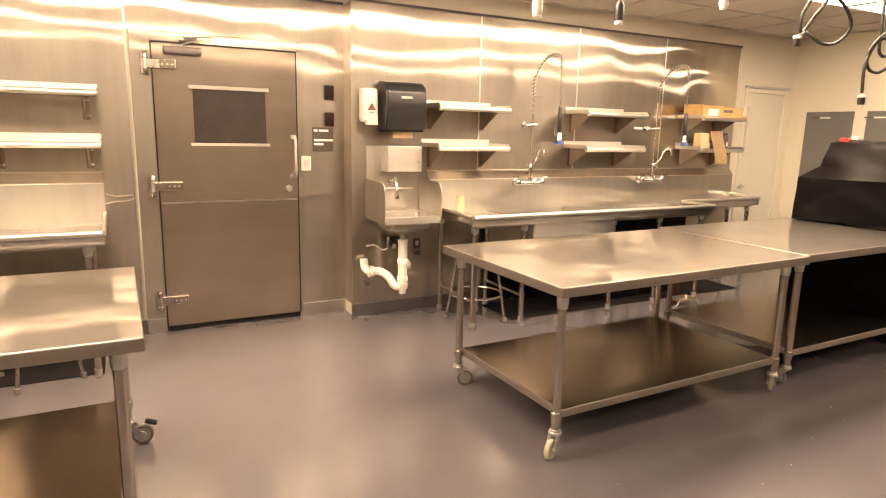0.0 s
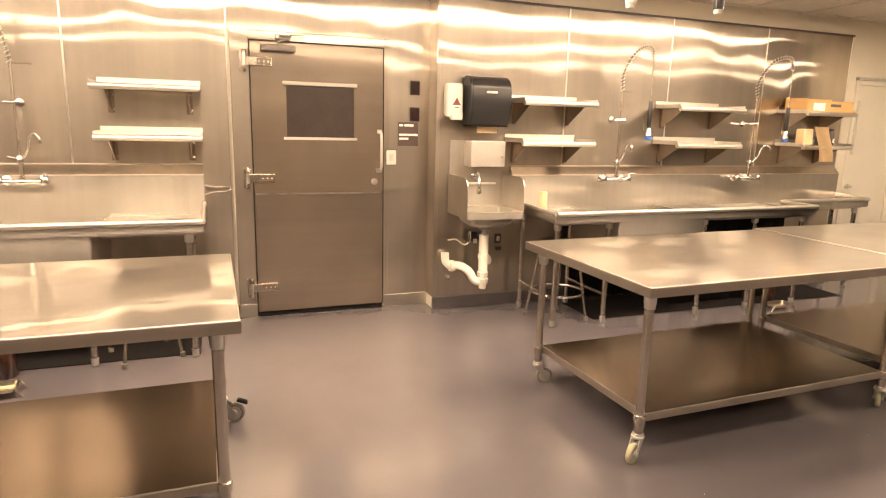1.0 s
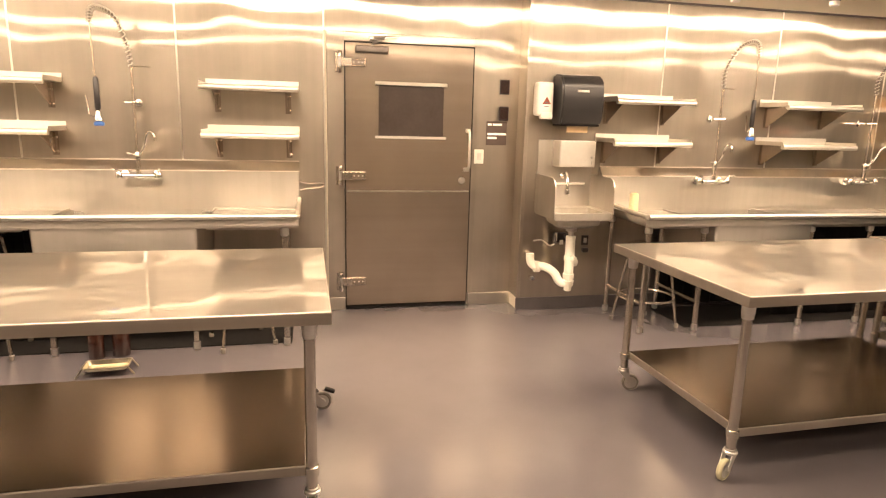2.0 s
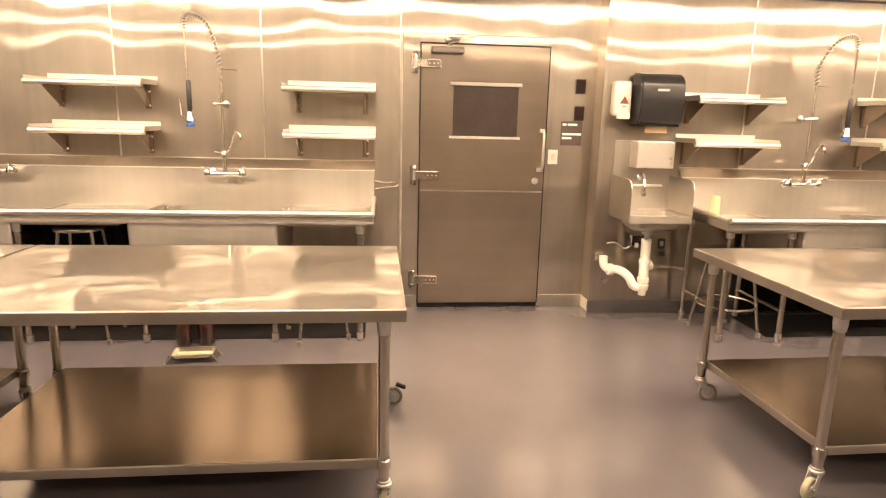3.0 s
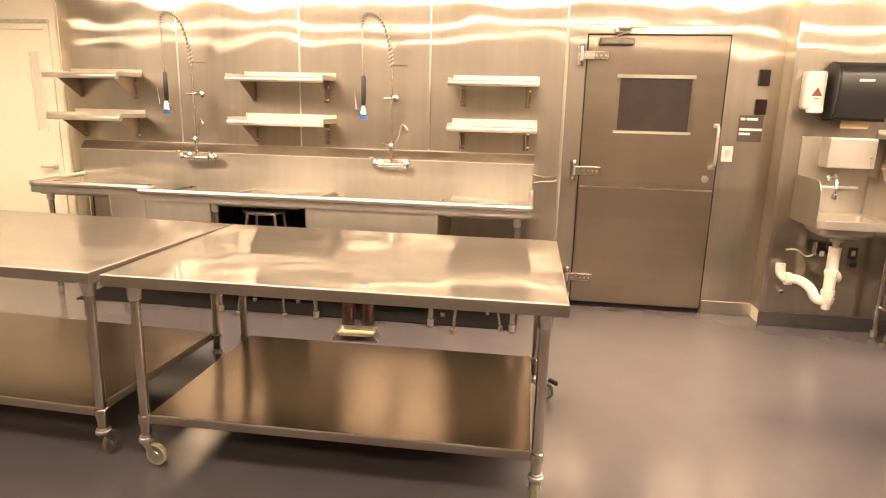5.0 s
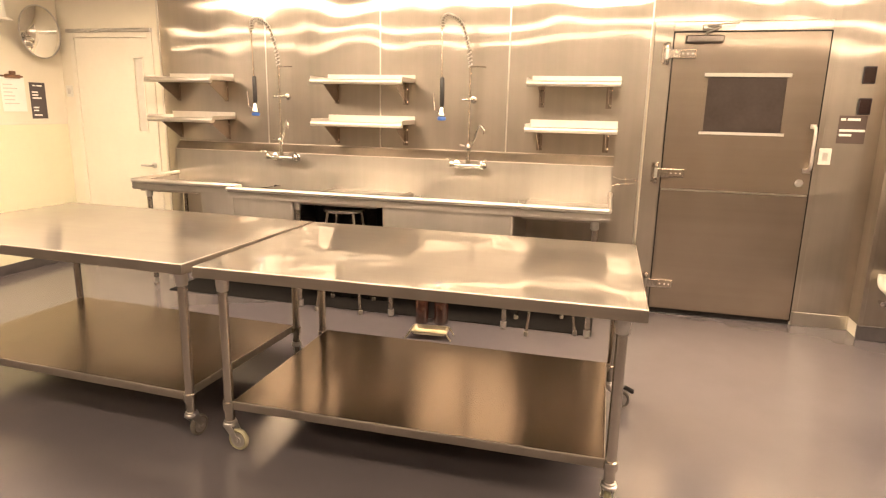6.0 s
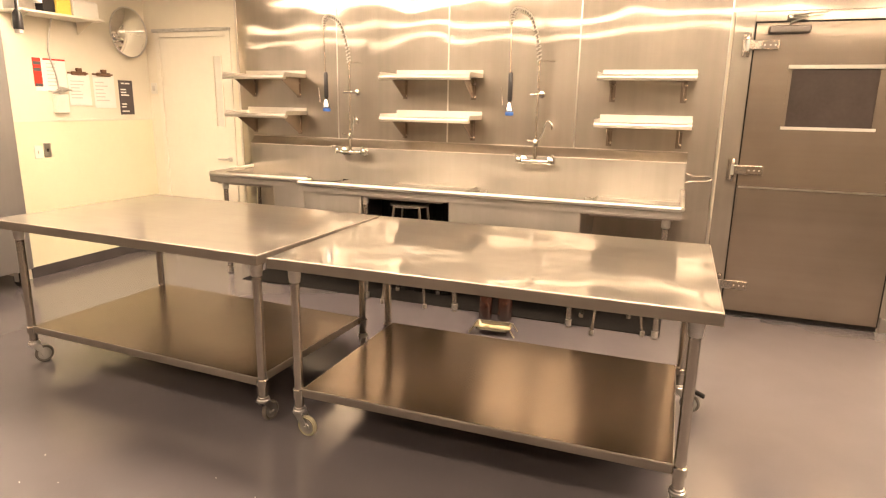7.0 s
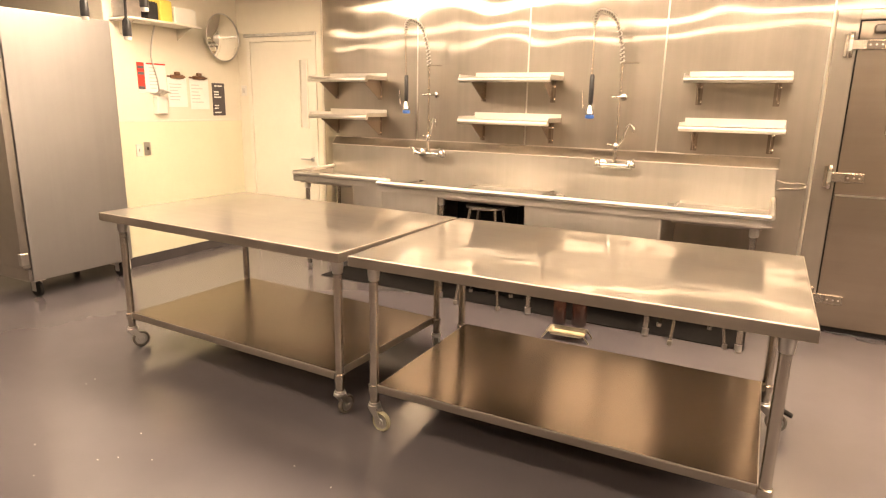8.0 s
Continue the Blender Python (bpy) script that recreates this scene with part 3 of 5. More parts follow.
def sink_run(x0, x1, yw, sections, rim_z, label, legs, brace_y):
    """Backsplash from x0 to x1 on the wall face yw; sections: (from x, to x, front y, bowls)."""
    t = thing("sink_counter", label, "sink", pose(0, 0, 0), "long steel sinks")
    rim_top = rim_z - 0.022
    top = rim_z - 0.067        # deck, set below the rim
    yb = yw - 0.062
    # splash with a sloped ledge, one profile run along the wall
    prof = [(yb + 0.003, 1.080), (yb, 1.077), (yb, top), (yb + 0.006, top), (yb + 0.006, 1.074)]
    part("backsplash", extrude_outline([(x0, y, z) for y, z in prof], (x1 - x0, 0, 0)), M_SINK, t, "steel backsplash with a sloped ledge")
    led = part("ledge", extrude_outline([(x0, y, z) for y, z in ((yw - 0.002, 1.146), (yb + 0.001, 1.0805), (yb + 0.005, 1.077), (yw - 0.002, 1.140))], (x1 - x0, 0, 0)), M_WALLSTEEL, t, "sloped mirror-bright ledge")
    part("ledge_edge", rod((x0, yb, 1.0785), (x1, yb, 1.0785), 0.0045, 8), M_RIM, led)
    part("ledge_edge", rod((x0, yw - 0.004, 1.1475), (x1, yw - 0.004, 1.1475), 0.004, 8), M_RIM, led)
    for x in (x0, x1 - 0.003):
        part("splash_end", extrude_outline([(x, y, z) for y, z in ((yw - 0.004, 1.141), (yb, 1.08), (yb, top), (yw - 0.004, top))], (0.003, 0, 0)), M_SINK, t)
    for si, (s0, s1, yf, bowls) in enumerate(sections):
        spans, cur = [], s0
        for a, b in bowls:
            spans.append((cur, a))
            cur = b
        spans.append((cur, s1))
        for a, b in spans:
            if b - a < 0.05:
                continue
            bm = box(a, b, yf, yb + 0.004, top - 0.004, top)
            box(a + 0.01, a + 0.018, yf + 0.06, yb - 0.02, top, top + 0.012, bm=bm)
            box(b - 0.018, b - 0.01, yf + 0.06, yb - 0.02, top, top + 0.012, bm=bm)
            box(a + 0.01, b - 0.01, yb - 0.03, yb - 0.022, top, top + 0.014, bm=bm)
            db = part("drainboard", bm, M_SINK, t)
            part("apron", box(a, b, yf + 0.012, yf + 0.018, top - 0.020, top - 0.004), M_SINK, t)
            # folded channel that stiffens the board from below
            part("channel", box(a + 0.05, b - 0.05, yf + 0.035, yf + 0.075, top - 0.034, top - 0.0045, 0.003), M_RIM, db)
        for a, b in bowls:
            dp = 0.36
            bm = bmesh.new()
            # an open tub with rounded corners and bottom
            outer = [ring_at(bm, a + o, b - o, yf + 0.012 + o, yb - o, 0.02 + o * 0.6, top + z)
                     for o, z in ((0.0, 0.0), (0.0, -0.05), (0.006, -dp + 0.09), (0.02, -dp + 0.03), (0.05, -dp + 0.006), (0.09, -dp))]
            for p, q in zip(outer, outer[1:]):
                for k in range(len(p)):
                    bm.faces.new((p[k], p[(k + 1) % len(p)], q[(k + 1) % len(p)], q[k]))
            bm.faces.new(outer[-1])
            bw = part("bowl", bm, M_SINK, t, "deep steel sink bowl", smooth=True)
            part("drain", lathe([(0.045, top - dp - 0.002), (0.045, top - dp - 0.03), (0.02, top - dp - 0.04), (0.02, top - dp - 0.16)], 16, ((a + b) / 2, (yf + yb) / 2, 0)), M_CAST, bw, smooth=True)
        part("front_band", box(s0 + 0.004, s1 - 0.004, yf + 0.002, yf + 0.009, top - 0.012, rim_top + 0.004), M_SINK, t)
        part("front_rim", rod((s0 + 0.01, yf, rim_z - 0.014), (s1 - 0.01, yf, rim_z - 0.014), 0.018, 12), M_SHELF, t, "rolled bright rim", smooth=True)
        for x, outer_end in ((s0, si == 0), (s1, si == len(sections) - 1)):
            ye = yb if outer_end else max(c[2] for c in sections)
            if ye - yf < 0.05:
                continue
            xi = x if x == s0 else x - 0.004
            part("end_band", box(xi, xi + 0.004, yf + 0.009, ye, top - 0.012, rim_top + 0.002), M_SINK, t)
            xr = x + (0.004 if x == s0 else -0.004)
            part("side_rim", sweep([(xr, yf, rim_z - 0.014), (xr, ye + 0.01, rim_z + (0.004 if outer_end else -0.014))], 0.015, 10), M_SHELF, t, smooth=True)
    for x, y in legs:
        lg = part("leg", rod((x, y, 0.0), (x, y, top - 0.005), 0.0195, 14), M_TUBE, t, smooth=True)
        part("socket", lathe([(0.027, top - 0.006), (0.027, top - 0.07), (0.020, top - 0.078)], 14, (x, y, 0)), M_CAST, lg, smooth=True)
        part("foot", lathe([(0.0215, 0.055), (0.0215, 0.016), (0.016, 0.001)], 14, (x, y, 0)), M_CAST, lg, smooth=True)
    fronts = sorted({x for x, y in legs})
    for x in fronts:
        ys = sorted(y for xx, y in legs if xx == x)
        if len(ys) > 1:
            part("crossbar", rod((x, ys[0], brace_y), (x, ys[-1], brace_y), 0.013, 10), M_TUBE, t, smooth=True)
    return t


sink_run(-4.035, -0.342, -0.0055, ((-4.035, -3.065, -0.63, ((-3.42, -3.085),)), (-3.06, -0.342, -0.79, ((-3.03, -2.535), (-1.86, -0.945)))), 0.872,
         "long stainless steel sink with drainboards and splash",
         [(x, y) for x in (-2.512, -1.80, -0.985, -0.43) for y in (-0.745, -0.14)] + [(-3.92, -0.575), (-3.92, -0.14)], 0.28)
sink_run(1.955, 5.55, WR - 0.0055, ((1.955, 4.45, -0.955, ((2.50, 3.29),)), (4.455, 5.55, -0.60, ())), 0.876,
         "long stainless steel sink with drainboards below wall shelves",
         [(x, y) for x in (2.03, 2.47, 3.36, 3.88, 4.40) for y in (-0.86, -0.32)] + [(5.44, -0.55), (5.44, -0.32)], 0.22)


# ---- ceiling lamps ----
def troffer(x, y, glow):
    t = thing("ceiling_light", "recessed fluorescent ceiling light, switched on", "ceiling light", pose(x, y, CEIL), "ceiling lights")
    fr = bmesh.new()
    L, D = 0.61, 0.305
    box(-L, L, -D, -D + 0.025, -0.016, -0.001, 0.003, bm=fr)
    box(-L, L, D - 0.025, D, -0.016, -0.001, 0.003, bm=fr)
    box(-L, -L + 0.025, -D + 0.025, D - 0.025, -0.016, -0.001, bm=fr)
    box(L - 0.025, L, -D + 0.025, D - 0.025, -0.016, -0.001, bm=fr)
    part("frame", fr, M_GRID, t)
    part("diffuser", box(-L + 0.026, L - 0.026, -D + 0.026, D - 0.026, -0.010, -0.002), glow, t, "glowing white diffuser")


for y, xs in ((-1.77, [5.695 - 1.245 * k for k in range(9)]), (-3.60, [12.055 - 1.245 * k for k in range(17)]), (-5.43, [12.055 - 1.245 * k for k in range(17)])):
    for x in xs:
        troffer(x, y, M_LAMP if y > -2 and x < 5 else M_LAMP_DIM)


# ---- pre-rinse faucets ----
def rinse_faucet(x, yw, fwd, dx, spout_turn):
    """A wall-mounted mixing faucet with a riser, a coil-sprung hose and a hanging spray valve."""
    t = thing("rinse_faucet", "chrome pre-rinse faucet with coiled spring hose and spray valve", "faucet", pose(x, yw, 0), "pre-rinse faucets")
    yb = -0.062
    y = yb - 0.075
    zb = 1.045
    body = part("body", sweep([(-0.10, y, zb), (-0.03, y, zb), (-0.02, y, zb), (0.02, y, zb), (0.03, y, zb), (0.10, y, zb)], 0.014, 12, radii=[0.018, 0.014, 0.02, 0.02, 0.014, 0.018]), M_CHROME, t, smooth=True)
    for s in (-1, 1):
        part("flange", lathe([(0.032, yb), (0.030, yb - 0.010), (0.017, yb - 0.016), (0.017, y)], 16, (s * 0.10, 0, zb), "y"), M_CHROME, body, smooth=True)
        part("valve", lathe([(0.022, zb - 0.012), (0.024, zb + 0.012), (0.017, zb + 0.03), (0.012, zb + 0.036)], 14, (s * 0.125, y, 0)), M_CHROME, body, smooth=True)
        part("lever", sweep([(s * 0.125, y, zb + 0.036), (s * 0.13, y - 0.02, zb + 0.046), (s * 0.145, y - 0.065, zb + 0.05)], 0.007, 8), M_CHROME, body, smooth=True)
    part("riser", sweep([(0, y, zb), (0, y, zb + 0.06), (0, y, zb + 0.16), (0, y, 1.765)], 0.009, 12, radii=[0.015, 0.015, 0.0085, 0.0085]), M_TUBE, t, smooth=True)
    br = part("wall_bracket", rod((0, y, 1.53), (0, 0, 1.53), 0.007, 8), M_CHROME, t)
    part("bracket_flange", lathe([(0.026, 0.0), (0.024, -0.008), (0.010, -0.012)], 14, (0, 0, 1.53), "y"), M_CHROME, br, smooth=True)
    part("bracket_grip", sweep([(-0.055, y, 1.53), (0.04, y, 1.535)], 0.009, 10), M_CHROME, br)
    part("hook", rod((0.0, y, 1.765), (0.11, y + 0.02, 1.765), 0.0035, 6), M_TUBE, t)
    # arched hose
    tip = Vector((dx, y - fwd, 1.98))
    line = bend([(0, y, 1.765), (-0.01 + dx * 0.05, y - fwd * 0.04, 1.90), (dx * 0.35, y - fwd * 0.35, 2.045), (dx * 0.72, y - fwd * 0.72, 2.085), (dx * 0.95, y - fwd * 0.95, 2.06), tip], 12)
    hose = part("hose", sweep(line, 0.006, 8), M_WHEEL, t, "grey-brown rubber hose", smooth=True)
    coil = []
    turns = 24
    n = len(line) - 1
    for k in range(turns * 9 + 1):
        f = k / (turns * 9) * n
        i = min(int(f), n - 1)
        p = line[i].lerp(line[i + 1], f - i)
        d = (line[i + 1] - line[i]).normalized()
        a = d.cross(Vector((0.3, 0.9, 0.1))).normalized()
        b = d.cross(a)
        g = 2 * math.pi * k / 9
        coil.append(p + (a * math.cos(g) + b * math.sin(g)) * 0.0155)
    part("spring", sweep(coil, 0.0033, 6), M_SHELF, hose, "steel coil spring", smooth=True)
    part("drop_hose", sweep([tip, (tip.x + 0.004, tip.y, 1.80), (tip.x + 0.006, tip.y, 1.62)], 0.0048, 8), M_TUBE, hose, smooth=True)
    gx = tip.x + 0.008
    sp = part("spray_valve", lathe([(0.010, 1.475), (0.018, 1.465), (0.020, 1.44), (0.026, 1.43), (0.027, 1.41), (0.018, 1.405)], 14, (gx, tip.y, 0)), M_CHROME, t, smooth=True)
    part("grip", lathe([(0.010, 1.672), (0.016, 1.66), (0.017, 1.49), (0.012, 1.474)], 14, (gx, tip.y, 0)), M_BLACK, sp, "black grip", smooth=True)
    part("spray_face", lathe([(0.028, 1.404), (0.030, 1.398), (0.030, 1.384), (0.024, 1.380)], 16, (gx, tip.y, 0)), M_BLUE, sp, "blue spray ring", smooth=True)
    part("squeeze_lever", sweep([(gx - 0.012, tip.y, 1.43), (gx - 0.05, tip.y - 0.01, 1.45), (gx - 0.06, tip.y - 0.01, 1.56)], 0.004, 6), M_CHROME, sp)
    # swing spout
    ca, sa = math.cos(spout_turn), math.sin(spout_turn)
    q = [(0, y, 1.18), (0.03 * ca, y + 0.03 * sa, 1.20), (0.07 * ca, y + 0.07 * sa, 1.25), (0.09 * ca, y + 0.09 * sa, 1.31), (0.125 * ca, y + 0.125 * sa, 1.345), (0.16 * ca, y + 0.16 * sa, 1.325), (0.165 * ca, y + 0.165 * sa, 1.285)]
    sc = part("spout_collar", lathe([(0.018, 1.155), (0.020, 1.16), (0.020, 1.20), (0.012, 1.21)], 14, (0, y, 0)), M_CHROME, t, smooth=True)
    part("spout", sweep(bend(q, 5), 0.009, 10), M_CHROME, sc, smooth=True)
    part("spout_lever", sweep([(0, y, 1.185), (-0.03, y - 0.02, 1.192), (-0.058, y - 0.03, 1.20)], 0.006, 8), M_CHROME, sc, smooth=True)
    return t


rinse_faucet(-2.97, -0.0055, 0.34, -0.02, -0.7)
rinse_faucet(-1.405, -0.0055, 0.33, -0.13, -0.6)
rinse_faucet(2.875, WR - 0.0055, 0.33, 0.02, -1.5)
rinse_faucet(4.30, WR - 0.0055, 0.31, 0.03, -0.5)


# ---- hand sink corner ----
def hand_sink():
    x0, x1, yw, yf = 1.435, 1.885, WR - 0.004, -0.60
    t = thing("hand_sink", "wall-mounted stainless steel hand sink with side splashes", "sink", pose(0, 0, 0))
    part("backsplash", box(x0, x1, yw - 0.012, yw, 0.80, 1.345, 0.003), M_SINK, t)
    prof = [(yw - 0.002, 0.79), (yw - 0.002, 1.09), (yf + 0.075, 1.085), (yf + 0.03, 1.07), (yf + 0.006, 1.03), (yf, 0.98), (yf, 0.79)]
    for x in (x0 - 0.004, x1):
        part("side_splash", extrude_outline([(x, a, b) for a, b in prof], (0.004, 0, 0)), M_SINK, t)
    # deck ring round the bowl
    bm = bmesh.new()
    z = 0.838
    rings = [ring_at(bm, x0, x1, yf, yw - 0.012, 0.012, z - 0.055), ring_at(bm, x0, x1, yf, yw - 0.012, 0.012, z - 0.004), ring_at(bm, x0 + 0.004, x1 - 0.004, yf + 0.004, yw - 0.016, 0.012, z),
             ring_at(bm, x0 + 0.045, x1 - 0.045, yf + 0.04, yw - 0.10, 0.04, z - 0.004), ring_at(bm, x0 + 0.055, x1 - 0.055, yf + 0.05, yw - 0.11, 0.05, z - 0.10), ring_at(bm, x0 + 0.10, x1 - 0.10, yf + 0.10, yw - 0.15, 0.06, z - 0.13)]
    for p, q in zip(rings, rings[1:]):
        for k in range(len(p)):
            bm.faces.new((p[k], p[(k + 1) % len(p)], q[(k + 1) % len(p)], q[k]))
    bm.faces.new(rings[-1])
    part("basin", bm, M_SINK, t, "shallow steel basin", smooth=True)
    bm = bmesh.new()
    rings = [ring_at(bm, x0 + 0.05, x1 - 0.05, yf + 0.05, yw - 0.06, 0.05, 0.785), ring_at(bm, x0 + 0.06, x1 - 0.06, yf + 0.06, yw - 0.07, 0.06, 0.74), ring_at(bm, x0 + 0.11, x1 - 0.11, yf + 0.11, yw - 0.12, 0.06, 0.71)]
    for p, q in zip(rings, rings[1:]):
        for k in range(len(p)):
            bm.faces.new((p[k], p[(k + 1) % len(p)], q[(k + 1) % len(p)], q[k]))
    bm.faces.new(rings[0])
    bm.faces.new(rings[-1])
    part("bowl_underside", bm, M_SINK, t, smooth=True)
    part("drain", lathe([(0.04, 0.70), (0.04, 0.675), (0.02, 0.665), (0.02, 0.62)], 16, (1.66, -0.40, 0)), M_CAST, t, smooth=True)
    # goose-neck tap
    tap = part("tap", lathe([(0.022, yw - 0.012), (0.022, yw - 0.03), (0.012, yw - 0.04)], 14, (1.64, 0, 1.075), "y"), M_CHROME, t, smooth=True)
    part("spout", sweep(bend([(1.64, yw - 0.03, 1.075), (1.64, yw - 0.07, 1.10), (1.63, yw - 0.13, 1.09), (1.625, yw - 0.165, 1.03), (1.622, yw - 0.17, 0.985)], 5), 0.011, 10), M_CHROME, tap, smooth=True)
    part("aerator", lathe([(0.016, 0.985), (0.018, 0.975), (0.018, 0.95), (0.012, 0.945)], 14, (1.622, yw - 0.17, 0)), M_CHROME, tap, smooth=True)
    part("splash_shelf", box(x0 + 0.06, x1 - 0.06, yw - 0.035, yw - 0.012, 1.005, 1.02, 0.003), M_SHELF, t)
    return t


hand_sink()


def towel_box():
    t = thing("paper_towel_cabinet", "square stainless steel paper dispenser above the hand sink", "dispenser", pose(0, 0, 0))
    part("body", box(1.555, 1.84, WR - 0.155, WR - 0.017, 1.15, 1.343, 0.006, 2), M_SHELF, t)
    part("door", box(1.56, 1.835, WR - 0.160, WR - 0.1555, 1.155, 1.338, 0.002), M_SHELF, t)
    part("latch", lathe([(0.010, WR - 0.160), (0.010, WR - 0.168), (0.004, WR - 0.170)], 12, (1.81, 0, 1.225), "y"), M_CAST, t, smooth=True)
    part("hinge_pin", rod((1.812, WR - 0.163, 1.17), (1.812, WR - 0.163, 1.195), 0.004, 8), M_CAST, t)


def towel_dispenser():
    t = thing("towel_dispenser", "black plastic roll towel dispenser with a towel end hanging", "dispenser", pose(0, 0, 0))
    x0, x1, y0, y1 = 1.53, 1.855, WR - 0.20, WR - 0.004
    bm = bmesh.new()
    prof = [(y1, 1.462), (y0 + 0.03, 1.462), (y0 + 0.01, 1.50), (y0, 1.60), (y0, 1.72), (y0 + 0.015, 1.775), (y0 + 0.05, 1.81), (y0 + 0.12, 1.825), (y1, 1.825)]
    extrude_outline([(x0, a, b) for a, b in prof], (x1 - x0, 0, 0), bm)
    bmesh.ops.bevel(bm, geom=[e for e in bm.edges], offset=0.012, segments=2, affect="EDGES", clamp_overlap=True)
    part("housing", bm, M_BLACK, t, smooth=True)
    part("maker_plate", box(1.645, 1.735, y0 - 0.003, y0 + 0.003, 1.695, 1.712, 0.002), M_SHELF, t, "silver badge")
    part("lower_trim", box(1.535, 1.84, y0 + 0.02, y1 - 0.02, 1.452, 1.463, 0.003), M_RUBBER_SHADE, t)
    part("towel_end", box(1.61, 1.775, y0 + 0.075, y0 + 0.079, 1.405, 1.455), M_KRAFT, t, "brown paper towel end")


def soap_dispenser():
    t = thing("soap_dispenser", "white plastic wall soap dispenser with a warning triangle", "dispenser", pose(0, 0, 0))
    x0, x1, y0, y1 = 1.375, 1.505, WR - 0.10, WR - 0.004
    bm = box(x0, x1, y0, y1, 1.52, 1.765, 0.028, 3)
    part("housing", bm, M_WHITE, t, smooth=True)
    part("push_bar", box(x0 + 0.03, x1 - 0.006, y0 - 0.012, y0 + 0.04, 1.497, 1.545, 0.014, 2), M_WHITE, t, smooth=True)
    part("warning_triangle", extrude_outline([(1.415, y0 - 0.0015, 1.605), (1.482, y0 - 0.0015, 1.605), (1.449, y0 - 0.0015, 1.66)], (0, 0.003, 0)), M_DARKRED, t, "dark red warning triangle")
    part("print_bar", box(1.432, 1.466, y0 - 0.001, y0 + 0.001, 1.585, 1.591), M_INK, t)
    part("print_bar", box(1.438, 1.460, y0 - 0.003, y0 - 0.0016, 1.612, 1.622), M_INK, t)


towel_box()
towel_dispenser()
soap_dispenser()


def drain_trap():
    t = thing("drain_trap", "white plastic drain trap below the hand sink", "pipe", pose(0, 0, 0))
    part("tailpiece", sweep([(1.66, -0.40, 0.635), (1.66, -0.40, 0.60), (1.66, -0.40, 0.46), (1.66, -0.40, 0.25)], 0.03, 16, radii=[0.038, 0.036, 0.036, 0.034]), M_PVC, t, smooth=True)
    part("trap_bend", sweep(bend([(1.655, -0.40, 0.275), (1.62, -0.39, 0.265), (1.59, -0.375, 0.285), (1.572, -0.36, 0.325), (1.545, -0.34, 0.355), (1.50, -0.305, 0.378), (1.452, WR - 0.08, 0.373)], 5), 0.032, 14), M_PVC, t, smooth=True)
    for z in (0.465, 0.325):
        part("slip_nut", lathe([(0.034, z - 0.022), (0.043, z - 0.018), (0.043, z + 0.015), (0.036, z + 0.02)], 10, (1.66, -0.40, 0)), M_PVC, t)
    part("cleanout", lathe([(0.02, 0.205), (0.028, 0.21), (0.028, 0.235), (0.04, 0.25), (0.045, 0.29)], 14, (1.66, -0.40, 0)), M_PVC, t, smooth=True)
    part("side_cap", lathe([(0.036, 0.0), (0.036, 0.05), (0.028, 0.055)], 14, (1.70, -0.32, 0.415), "x"), M_PVC, t, smooth=True)
    e = part("wall_elbow", sweep(bend([(1.405, WR - 0.045, 0.47), (1.405, WR - 0.05, 0.43), (1.41, WR - 0.06, 0.40), (1.43, WR - 0.075, 0.378), (1.455, WR - 0.08, 0.37)], 4), 0.032, 14), M_PVC, t, smooth=True)
    part("elbow_ring", lathe([(0.043, -0.02), (0.045, 0.0), (0.043, 0.02)], 14, (1.45, WR - 0.08, 0.371), "x"), M_PVC, e, smooth=True)
    part("floor_stop", lathe([(0.012, WR - 0.004), (0.012, WR - 0.05), (0.020, WR - 0.052), (0.020, WR - 0.07)], 12, (1.425, 0, 0.275), "y"), M_CHROME, t, smooth=True)
    part("supply_hose", sweep(bend([(1.435, WR - 0.02, 0.565), (1.50, WR - 0.03, 0.57), (1.56, WR - 0.04, 0.53), (1.60, WR - 0.05, 0.545), (1.605, WR - 0.05, 0.60)], 5), 0.006, 8), M_SHELF, t, smooth=True)


def supply_valve():
    t = thing("supply_valve", "black mixing valve with a chrome stop on the wall", "valve", pose(0, 0, 0))
    part("valve_body", box(1.60, 1.70, WR - 0.065, WR - 0.004, 0.555, 0.63, 0.01, 2), M_BLACK, t)
    part("stop", sweep([(1.60, WR - 0.07, 0.55), (1.60, WR - 0.07, 0.60), (1.60, WR - 0.07, 0.64)], 0.014, 10, radii=[0.012, 0.017, 0.012]), M_CHROME, t, smooth=True)
    part("label", box(1.635, 1.665, WR - 0.068, WR - 0.0655, 0.54, 0.575), M_WHITE, t)
    part("knob", lathe([(0.02, WR - 0.066), (0.02, WR - 0.085), (0.012, WR - 0.09)], 12, (1.685, 0, 0.61), "y"), M_BLACK, t)


def outlet(name, label, x0, x1, z0, z1, y, m_plate, m_face):
    t = thing(name, label, "outlet", pose(0, 0, 0))
    part("plate", box(x0, x1, y - 0.010, y - 0.0005, z0, z1, 0.003), m_plate, t)
    zc, h = (z0 + z1) / 2, (z1 - z0) * 0.24
    part("face", box(x0 + (x1 - x0) * 0.28, x1 - (x1 - x0) * 0.28, y - 0.014, y - 0.0101, zc - h, zc + h, 0.001), m_face, t)
    return t


drain_trap()
supply_valve()
outlet("wall_outlet", "dark outlet cover low on the steel wall", 1.845, 1.905, 0.52, 0.60, WR - 0.002, M_BLACK, M_CAST)
part("cord_plug", box(1.85, 1.90, WR - 0.04, WR - 0.003, 0.465, 0.50, 0.006), M_BLACK, tagged(thing("plug", "small black plug on the wall", "plug"), kind=""))
outlet("light_switch", "cream switch plate beside the cooler door", 0.985, 1.06, 1.145, 1.255, -0.002, M_WHITE, M_CAST)


